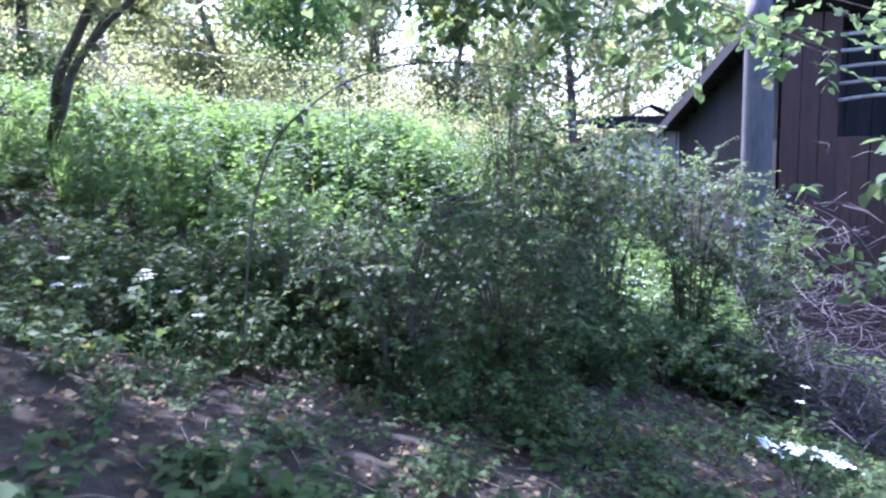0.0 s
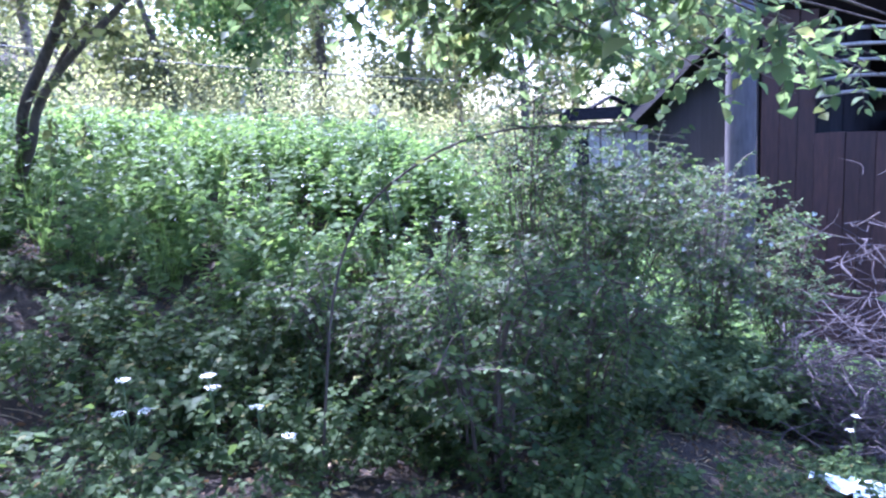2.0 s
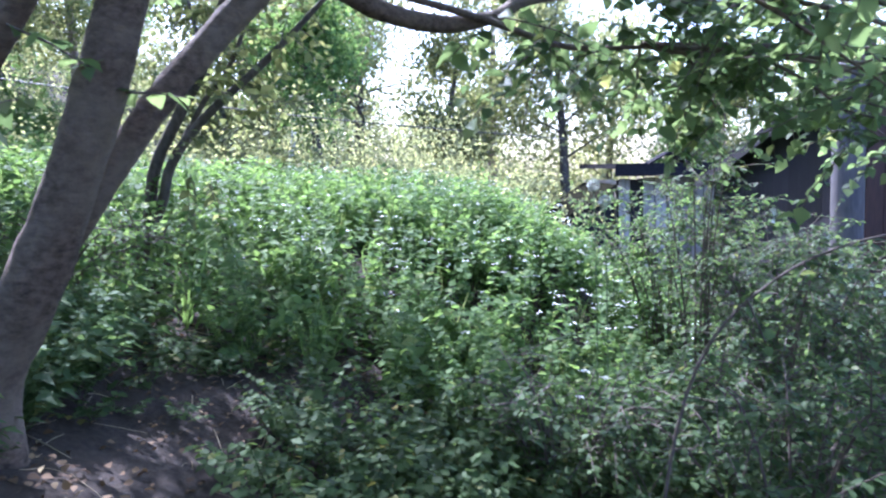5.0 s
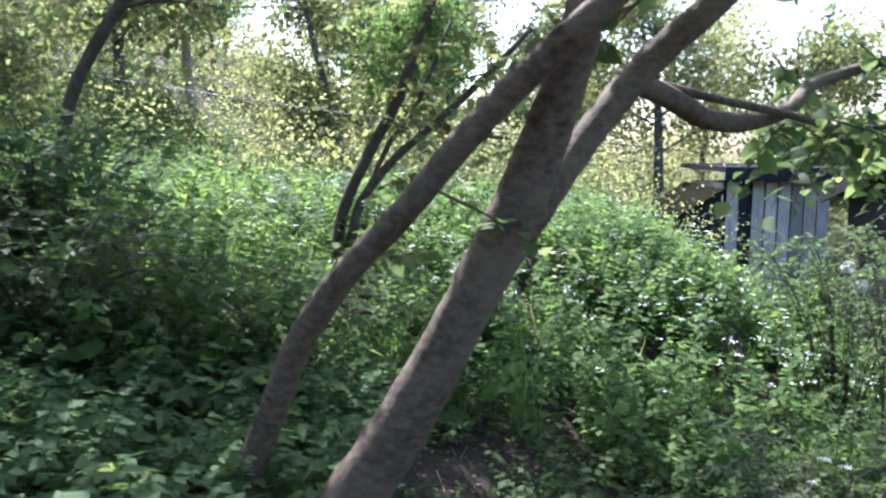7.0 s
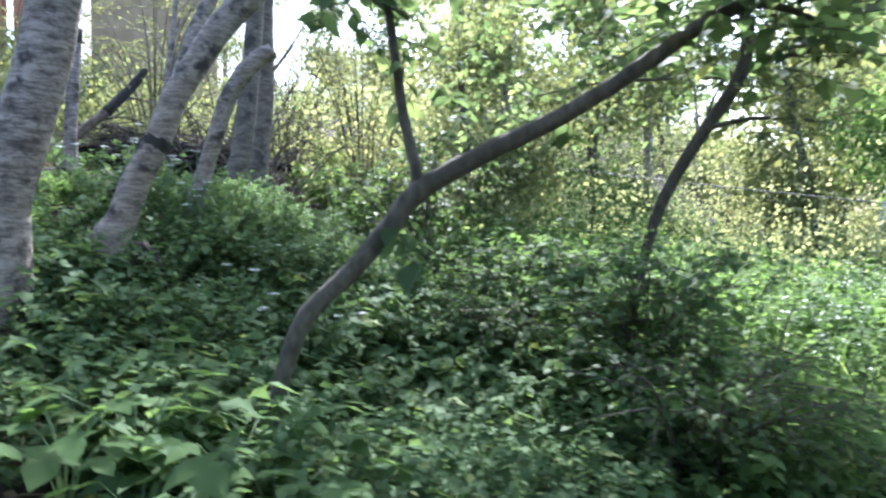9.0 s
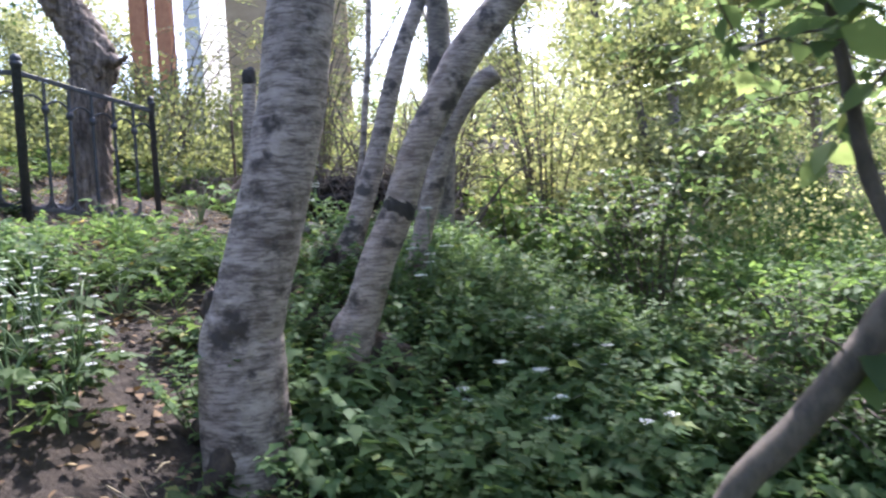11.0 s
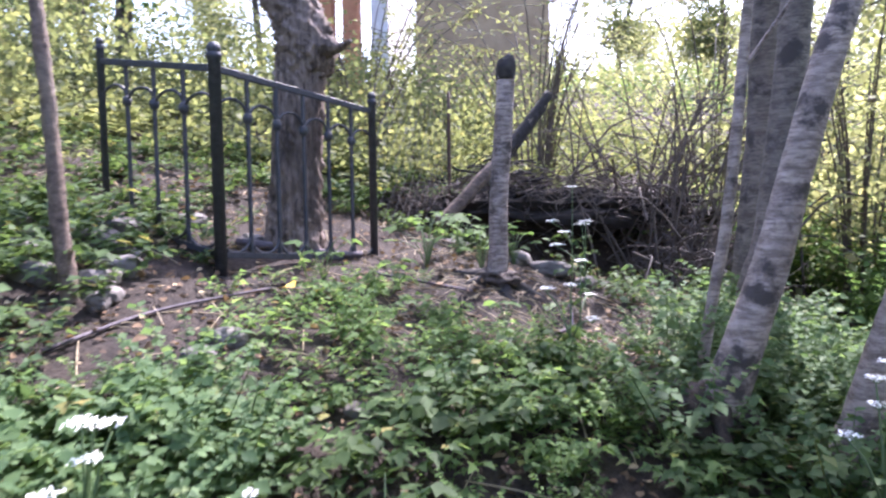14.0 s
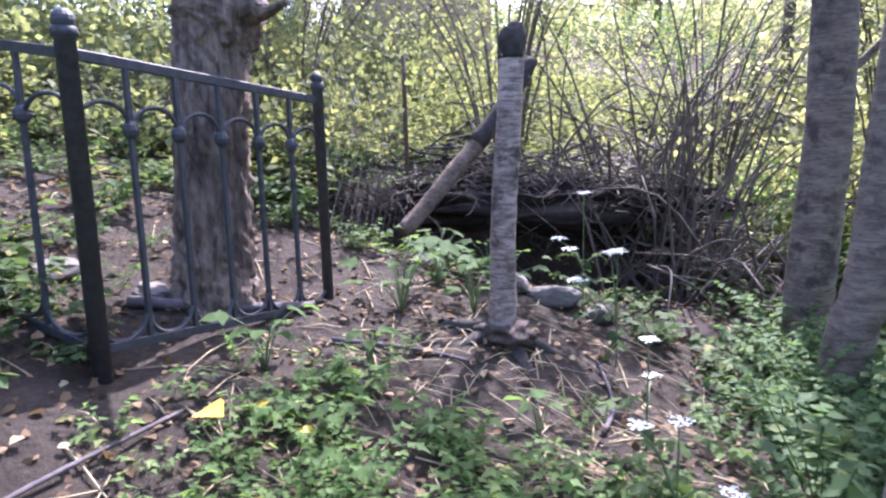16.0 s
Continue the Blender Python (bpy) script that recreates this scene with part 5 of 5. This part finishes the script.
for k in range(90):
    a = vr.normal(0.35, .6)
    ln = vr.uniform(0.9, 2.5)
    bx, by = -12.9 + vr.normal(0, .6) * .67, 8.0 + vr.normal(0, .6) * .74
    d = PIT_R * math.sin(a) * ln
    stem("shoot", [(bx, by, gz(bx, by), .015), (bx + d[0] * .5, by + d[1] * .5, gz(bx, by) + ln * .55, .009), (bx + d[0] * 1.1, by + d[1] * 1.1, gz(bx, by) + ln * math.cos(a), .003)], M_TWIG, fan, 5, 4, .02, k)

# overhang of earth and roots that roofs the burrow; its near-black colour paints the shade
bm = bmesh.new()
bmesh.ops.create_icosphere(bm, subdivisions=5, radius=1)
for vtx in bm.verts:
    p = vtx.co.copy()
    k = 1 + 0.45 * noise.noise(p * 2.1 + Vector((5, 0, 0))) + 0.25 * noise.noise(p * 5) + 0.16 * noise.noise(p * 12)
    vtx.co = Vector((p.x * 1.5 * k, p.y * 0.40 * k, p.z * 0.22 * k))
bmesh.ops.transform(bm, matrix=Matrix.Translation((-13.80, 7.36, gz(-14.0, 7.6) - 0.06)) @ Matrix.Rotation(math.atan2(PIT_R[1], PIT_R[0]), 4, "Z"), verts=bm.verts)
bank = part("earth_overhang", bm, M_SHADED_SOIL, smooth=True)
tagged(bank, "overhanging bank of earth and roots, coloured dark for the burrow's shade", "earth bank", kind="structure")

# rootlets and brush that hang over the burrow's edge
fringe = thing("root_fringe", (-13.7, 7.1, gz(-14.0, 7.6)), "fringe of dry roots and twigs over the burrow", "roots")
fr_rng = np.random.default_rng(77)
fringe_z = gz(-14.0, 7.6)
rest = []
for k in range(420):
    u = fr_rng.uniform(-1.45, 1.6)
    c = np.array([PIT[0], PIT[1]]) + PIT_R * u + PIT_A * fr_rng.uniform(.18, .75)
    z = fringe_z + fr_rng.uniform(-.02, .38) * (1 - .35 * abs(u))
    d = np.append(PIT_R * fr_rng.normal(0, .35) - PIT_A * fr_rng.uniform(-.1, .3), fr_rng.uniform(-.4, .25))
    a, e = np.array([*c, z]), np.array([*c, z]) + d * fr_rng.uniform(.3, 1.0)
    r = fr_rng.uniform(.002, .009)
    rest.append((r, tube(smooth_line([(*a, r), (*((a + e) / 2 + fr_rng.normal(0, .05, 3)), r * .8), (*e, r * .3)], 3), 5, cap=False)))
rest.sort(key=lambda q: -q[0])
for r, (v, f) in rest[:120]:
    finish("root", arr_mesh("root", v, f), M_TWIG, fringe)
v, f = merged([q[1] for q in rest[120:]])
finish("root_mass", arr_mesh("root_mass", v, f), M_TWIG, fringe, kind="stuff")

# ---- white umbel flowers ----
def umbel(at, height, heads, seed, group="white umbels", size=1.0):
    rng = np.random.default_rng(seed)
    x, y = at
    z = gz(x, y)
    t = thing("umbel_plant", (x, y, z), "tall herb with flat heads of small white flowers", "flower", group)
    for k in range(heads):
        a, r = rng.random() * 6.3, 0.0 if k == 0 else rng.uniform(.05, .22)
        top = np.array([x + math.cos(a) * r, y + math.sin(a) * r, z + height * (1 if k == 0 else rng.uniform(.5, 1.02))])
        low = np.array([x, y, z - .03 if k == 0 else z + height * .4])
        stem("stalk", [(*low, .005), (*((low + top) / 2 + (0, 0, .04)), .004), (*top, .003)], M_STEM, t, 5, 4, .01, k)
        pos, pairs = [], []
        for i in range(11):
            b, q = i * 2.4, 0.036 * size * math.sqrt((i + .3) / 11)
            c = top + np.array([math.cos(b) * q, math.sin(b) * q, .025 - q * .15])
            pairs.append(tube(np.array([(*top, .0012), (*c, .001)]), 3, cap=False))
            for j in range(7):
                g = rng.random() * 6.3
                w = 0.010 * size * math.sqrt((j + .4) / 7)
                pos.append(c + (math.cos(g) * w, math.sin(g) * w, rng.uniform(-.002, .004)))
        v, f = merged(pairs)
        head = finish("umbel", arr_mesh("umbel", v, f), M_STEM, t)
        pos = np.array(pos)
        v, f = spread(*DIAMOND, frames(pos, rng.normal(0, 1, pos.shape) * (1, 1, .2), size * rng.uniform(.007, .013, len(pos)), rng, roll=.3))
        finish("blossom", arr_mesh("blossom", v, f), M_PETAL, head, "tiny white florets", kind="stuff")
    s = np.array([(x, y, z + height * q) for q in (.15, .3, .45, .55)])
    leafy("leaves", t, s, rng.normal(0, 1, s.shape) * (1, 1, .2), .07, LOBED, M_HERB, rng, 8, .22, .4, twig=False)
    return t


umbel_rng = np.random.default_rng(91)
for k, (x, y, h, n) in enumerate(((-2.2, 3.9, .5, 3), (-1.9, 4.3, .55, 3), (-1.6, 4.0, .45, 2), (-9.46, 2.6, .4, 7), (-9.6, 2.7, .45, 7), (-9.35, 2.5, .35, 6), (-9.5, 2.8, .42, 6), (-9.25, 2.65, .3, 6), (-9.75, 2.9, .4, 5), (-10.2, 2.3, .5, 5), (-10.4, 2.55, .45, 5), (-11.6, 2.0, .45, 5), (-11.75, 2.1, .45, 5), (-8.6, 4.4, .5, 4), (-8.4, 4.6, .45, 3),
                                  (-8.1, 4.9, .45, 3), (-12.4, 6.3, .75, 3), (-11.9, 5.9, .6, 3), (-11.3, 5.2, .45, 2), (-10.9, 4.7, .4, 3), (-11.0, 2.2, .5, 4), (-1.0, 6.3, .95, 3), (3.4, 6.3, .6, 2),
                                  (-9.55, 2.45, .42, 8), (-9.7, 2.6, .36, 8), (-9.82, 2.75, .44, 8), (-9.62, 2.92, .34, 7), (-9.9, 2.55, .4, 8), (-10.0, 2.8, .46, 7), (-9.42, 2.75, .32, 7), (-10.05, 2.35, .42, 6), (-9.35, 4.75, .8, 6), (-9.5, 4.6, .75, 5), (-8.95, 5.15, .4, 5), (-8.8, 5.4, .35, 5), (-9.05, 5.6, .4, 5))):
    umbel((x, y), h, n, 100 + k, size=.48 if -10.3 < x < -9.2 and y < 3 else 1.5 if x < -11.8 else 1.0)
for k in range(26):
    umbel((umbel_rng.uniform(-3.5, 3.0), umbel_rng.uniform(8.5, 13)), umbel_rng.uniform(.8, 1.15), 3, 200 + k, "white umbels in the meadow")


# ---- stones ----
def stone(at, size, seed, label="rough grey stone lying on the soil", sink=0.3, turn=0.0):
    bm = bmesh.new()
    bmesh.ops.create_icosphere(bm, subdivisions=3, radius=1)
    for vtx in bm.verts:
        p = vtx.co.copy()
        k = 1 + .25 * noise.noise(p * 1.4 + Vector((seed, 0, 0))) + .08 * noise.noise(p * 4 + Vector((seed, 3, 0)))
        m = max(abs(p.x), abs(p.y), abs(p.z))
        vtx.co = p * k * (0.55 + 0.45 / m * .8)
    bmesh.ops.transform(bm, matrix=Matrix.Translation((at[0], at[1], gz(*at) + size[2] * (1 - sink * 2))) @ Matrix.Rotation(turn, 4, "Z") @ Matrix.Rotation(.15, 4, "X") @ Matrix.Diagonal((*size, 1)), verts=bm.verts)
    ob = part("stone", bm, M_STONE)
    ob.data.polygons.foreach_set("use_smooth", [False] * len(ob.data.polygons))
    return tagged(ob, label, "stone", "stones on the soil")


for k, (x, y, sx, sy, sz) in enumerate(((-11.55, 3.15, .11, .07, .05), (-11.72, 3.32, .10, .08, .05), (-12.8, 6.1, .13, .1, .07), (-12.6, 6.25, .2, .12, .08), (-12.35, 6.4, .12, .09, .06), (-13.5, 5.9, .25, .12, .07),
                                        (-12.9, 3.0, .14, .1, .07), (-13.2, 3.2, .2, .12, .08), (-12.7, 2.6, .16, .1, .06), (-12.3, 2.9, .12, .1, .06), (-11.0, 3.6, .07, .05, .03), (-13.5, 3.7, .12, .09, .05),
                                        (-13.3, 4.05, .15, .08, .05), (-8.2, 2.9, .1, .08, .05))):
    stone((x, y), (sx, sy, sz), 5 + k * 3.1, turn=k * 1.3)
rubble_rng = random.Random(19)
for k in range(34):
    x, y = rubble_rng.gauss(-12.75, .45), rubble_rng.gauss(2.7, .4)
    q = rubble_rng.uniform(.04, .13)
    stone((x, y), (q, q * rubble_rng.uniform(.5, .8), q * rubble_rng.uniform(.35, .6)), 60 + k * 1.7, "broken stone in the rubble below the fence", turn=k * .9)


# ---- broad-leaved plants ----
def broadleaf(at, height, leaves, seed, size=.12, material=None):
    rng = np.random.default_rng(seed)
    x, y = at
    z = gz(x, y)
    t = thing("broadleaf_plant", (x, y, z), "leafy green plant with broad toothed leaves", "plant", "broad-leaved plants")
    for k in range(leaves):
        a, r, h = k * 2.4 + rng.normal(0, .3), height * rng.uniform(.2, .6), height * rng.uniform(.45, 1.0)
        tip = np.array([x + math.cos(a) * r, y + math.sin(a) * r, z + h])
        stem("stalk", [(x, y, z - .02, .004), (x + math.cos(a) * r * .4, y + math.sin(a) * r * .4, z + h * .7, .003), (*tip, .002)], M_STEM, t, 4, 3, .01, k)
        way = np.array([[math.cos(a), math.sin(a), rng.uniform(-.5, .1)]])
        v, f = spread(*LOBED, frames(tip[None], way, size * rng.uniform(.7, 1.25), rng, roll=.2))
        finish("leaf", arr_mesh("leaf", v, f), material or M_MEADOW, t)


for k, (x, y, h, n, s) in enumerate(((-12.75, 5.15, .4, 13, .12), (-12.55, 5.5, .35, 12, .11), (-12.95, 5.6, .35, 11, .11), (-12.7, 5.95, .3, 9, .1), (-12.5, 4.2, .3, 9, .1), (-12.95, 6.05, .3, 9, .1), (-12.3, 4.6, .2, 6, .1),
                                     (-11.6, 4.9, .16, 5, .1), (-6.6, 3.2, .5, 12, .16), (-6.9, 3.0, .45, 12, .15), (-6.3, 3.4, .4, 10, .15), (-7.0, 3.45, .4, 11, .15), (-7.3, 2.9, .45, 12, .15), (-6.5, 2.95, .35, 9, .14),
                                     (-6.2, 3.7, .4, 9, .14), (-6.9, 2.65, .42, 12, .17), (-7.2, 2.6, .4, 12, .16), (-6.6, 2.75, .38, 11, .16), (-6.4, 2.95, .42, 12, .17), (-6.1, 3.15, .38, 10, .16), (-5.9, 3.4, .36, 10, .15), (-6.75, 3.05, .45, 12, .17), (-7.5, 3.2, .42, 12, .16), (-5.6, 3.3, .3, 9, .14), (-7.7, 2.5, .4, 11, .15), (-10.6, 2.0, .5, 12, .11), (-10.9, 1.8, .5, 12, .11), (-10.2, 1.7, .45, 10, .1), (-9.9, 2.9, .3, 9, .12), (-10.3, 3.3, .25, 8, .11), (-9.5, 3.5, .3, 9, .12))):
    broadleaf((x, y), h, n, 400 + k, s, M_MEADOW if k < 25 else M_YELLOW if k < 28 else M_HERB)

# sticks and a bright fallen leaf by the fence
def stick(pts, r, label):
    x, y = pts[0]
    t = thing("stick", (x, y, gz(x, y)), label, "stick", "sticks on the soil")
    stem("shaft", [(px, py, gz(px, py) + r * .8 + .01, r * (1 - .4 * i / len(pts))) for i, (px, py) in enumerate(pts)], M_BRUSH, t, 7, 5, .06, 3)


stick([(-11.7, 2.6), (-12.0, 3.1), (-12.25, 3.75)], .010, "long thin dry stick lying on the soil")
stick([(-12.6, 4.6), (-12.35, 4.95), (-12.1, 5.05)], .012, "short bent grey stick on the soil")
stick([(-11.5, 5.2), (-11.65, 5.5), (-11.9, 5.75)], .012, "curved dry stick on the soil")
stick([(-13.2, 3.9), (-13.0, 4.3), (-12.9, 4.7)], .03, "dark branch lying behind the fence")
stick([(-10.8, 5.3), (-10.5, 4.9), (-10.3, 4.5)], .010, "thin dry stick among the herbs")
for k, (x, y, s) in enumerate(((-12.2, 3.8, .16), (-12.12, 3.95, .13), (-11.95, 4.1, .08))):
    rng_l = np.random.default_rng(500 + k)
    v, f = spread(*OVATE, frames(np.array([[x, y, gz(x, y) + .03]]), np.array([[math.cos(k * 2.0), math.sin(k * 2.0), .25]]), s, rng_l, roll=.3))
    tagged(finish("fallen_leaf", arr_mesh("fallen_leaf", v, f), M_GOLD), "curled bright yellow fallen leaf", "leaf", "yellow fallen leaves")


# crumpled plastic sheet by the heap
film_rng = np.random.default_rng(61)
bm = bmesh.new()
bmesh.ops.create_grid(bm, x_segments=26, y_segments=18, size=0.5)
for vtx in bm.verts:
    p = vtx.co
    p.z = 0.07 + 0.09 * noise.noise(Vector((p.x * 5, p.y * 5, 1))) + 0.05 * noise.noise(Vector((p.x * 13, p.y * 13, 4)))
    p.x, p.y = p.x * 0.75 * (1 + .2 * math.sin(p.y * 7)), p.y * 0.5 * (1 + .25 * math.sin(p.x * 9))
bmesh.ops.solidify(bm, geom=bm.faces[:], thickness=0.004)
for vtx in bm.verts:
    vtx.co.z += gz(3.05 + vtx.co.x, 5.6 + vtx.co.y)
bmesh.ops.transform(bm, matrix=Matrix.Translation((3.05, 5.6, 0.02)), verts=bm.verts)
tagged(part("plastic_sheet", bm, M_FILM), "crumpled pale plastic sheet lying by the heap", "plastic sheet")

# ---- woods all round ----
def wood_tree(seed, height, crown, material, leaf=0.15, count=9000, bark=None):
    rng = np.random.default_rng(seed)
    t = thing("wood_tree", (0, 0, 0), "leafy tree in the sunlit wood", "tree", "trees of the wood")
    lean = rng.normal(0, .5, 2)
    rows = [(0, 0, -.5, .16), (lean[0] * .3, lean[1] * .3, height * .35, .13), (lean[0], lean[1], height * .75, .07), (lean[0] * 1.2, lean[1] * 1.2, height, .02)]
    stem("trunk", rows, bark or M_THIN, t, 9, 4, .03, seed)
    tips = []
    pairs = []
    for k in range(11):
        q = rng.uniform(.22, .95)
        a = rng.random() * 6.3
        b = np.array([lean[0] * q, lean[1] * q, height * q])
        e = b + np.array([math.cos(a), math.sin(a), rng.uniform(.1, .7)]) * crown * rng.uniform(.5, 1.1) * (1.15 - q * .6)
        v, f = tube(smooth_line([(*b, .04), (*((b + e) / 2 + (0, 0, .15)), .025), (*e, .006)], 3), 5, cap=False)
        finish("limb", arr_mesh("limb", v, f), bark or M_THIN, t)
        tips += [b + (e - b) * u for u in (.45, .65, .85, 1.0)]
    tips = np.array(tips)
    pos = tips[rng.integers(0, len(tips), count)] + rng.normal(0, crown * .2, (count, 3))
    v, f = spread(*DIAMOND, frames(pos, rng.normal(0, 1, (count, 3)) - (0, 0, .3), leaf * rng.uniform(.5, 1.2, count), rng, roll=.8))
    finish("crown", arr_mesh("crown", v, f), material, t)
    return t


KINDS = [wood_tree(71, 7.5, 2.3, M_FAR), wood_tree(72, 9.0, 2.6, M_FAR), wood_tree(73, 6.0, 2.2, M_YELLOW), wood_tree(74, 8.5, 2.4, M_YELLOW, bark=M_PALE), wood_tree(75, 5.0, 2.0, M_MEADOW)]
wood_rng = np.random.default_rng(81)
spots_w = []
for ring, n in ((13.5, 14), (17, 18), (22, 22), (30, 24), (40, 24)):
    for k in range(n):
        a = 2 * math.pi * (k + wood_rng.uniform(-.35, .35)) / n
        r = ring * wood_rng.uniform(.92, 1.1)
        spots_w.append((-5 + math.cos(a) * r, 4 + math.sin(a) * r * 1.05))
first = set()
for x, y in spots_w:
    # the open meadow, the shed and the hilltop house stay clear
    if (-9 < x < 9.5 and 0 < y < 17.5) or (0.5 < x < 14 and 0 < y < 27) or (-26 < x < -16.5 and 5.5 < y < 16) or (-21 < x < -9.5 and 0 < y < 16.5):
        continue
    # a gap of open sky over the hut
    if abs(math.atan2(x + 1, y) - 0.16) < 0.055 and y > 0:
        continue
    k = int(wood_rng.integers(0, 5))
    m = Matrix.Translation((x, y, gz(x, y))) @ Matrix.Rotation(wood_rng.random() * 6.3, 4, "Z")
    if k in first:
        copy_thing(KINDS[k], m @ Matrix.Rotation(wood_rng.normal(0, .05), 4, "X"))
    else:
        first.add(k)
        KINDS[k].matrix_world = m

# tall trees, leaf colours partly paled for haze, that close the view beyond the hut
for k, (x, y) in enumerate(((-6.5, 31), (-3.2, 34), (0.2, 30.5), (3.4, 36), (6.0, 31.5), (9.0, 35), (11.8, 31), (14.6, 34), (17.5, 30), (20.5, 33), (23.5, 29), (27, 32))):
    copy_thing(KINDS[k % 4], Matrix.Translation((x, y, gz(x, y) - .3)) @ Matrix.Rotation(k * 1.9, 4, "Z") @ Matrix.Scale(1.45 + .25 * math.sin(k * 2.3), 4))

# sunlit young trees behind the burrow
for k, (x, y, q) in enumerate(((-10.9, 11.4, .7), (-11.9, 14.6, .85))):
    copy_thing(KINDS[2 + k % 2], Matrix.Translation((x, y, gz(x, y) - .2)) @ Matrix.Rotation(k * 2.3, 4, "Z") @ Matrix.Scale(q, 4))

# sunlit undergrowth between the trees of the wood
def thicket(n, lo, hi, keep, h, material, label, seed, leaf=.13, wide=.42, k=60):
    rng = np.random.default_rng(seed)
    xy = sown(rng, n, lo, hi, keep)
    c = np.column_stack([xy, ground_z(xy[:, 0], xy[:, 1])])
    hh = rng.uniform(*h, len(xy))
    pos = (c[:, None] + rng.normal(0, wide, (len(xy), k, 3)) * (1, 1, 0)).reshape(-1, 3)
    pos[:, 2] += (hh[:, None] * rng.uniform(.1, 1, (len(xy), k)) ** .8).ravel()
    v, f = spread(*DIAMOND, frames(pos, rng.normal(0, 1, pos.shape), leaf * rng.uniform(.5, 1.3, len(pos)), rng, roll=.8))
    tagged(finish("undergrowth", arr_mesh("undergrowth", v, f), material), label, "undergrowth", kind="stuff")


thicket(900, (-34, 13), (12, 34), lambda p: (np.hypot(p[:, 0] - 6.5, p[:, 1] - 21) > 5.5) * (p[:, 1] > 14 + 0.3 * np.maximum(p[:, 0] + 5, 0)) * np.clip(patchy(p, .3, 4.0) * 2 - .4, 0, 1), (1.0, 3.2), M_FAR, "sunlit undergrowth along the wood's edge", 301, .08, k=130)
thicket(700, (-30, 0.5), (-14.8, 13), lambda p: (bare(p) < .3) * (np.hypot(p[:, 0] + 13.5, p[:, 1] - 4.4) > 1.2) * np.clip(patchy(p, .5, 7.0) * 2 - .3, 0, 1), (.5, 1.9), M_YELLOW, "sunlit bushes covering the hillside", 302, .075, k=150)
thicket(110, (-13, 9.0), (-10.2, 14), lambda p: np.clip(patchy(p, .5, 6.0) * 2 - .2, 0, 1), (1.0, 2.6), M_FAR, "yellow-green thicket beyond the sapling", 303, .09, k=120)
thicket(420, (-34, 30), (34, 50), lambda p: np.ones(len(p)), (1.5, 4.5), M_FAR, "sunlit bushes far beyond the meadow, leaf colour paled for haze", 304, .2, 1.0, k=130)
thicket(150, (-9, 15.5), (2.0, 21), lambda p: np.clip(patchy(p, .4, 16.0) * 2.2 - .5, 0, 1), (1.0, 2.6), M_FAR, "bushes at the far edge of the meadow, leaf colour paled for haze", 305, .08, .5, k=130)
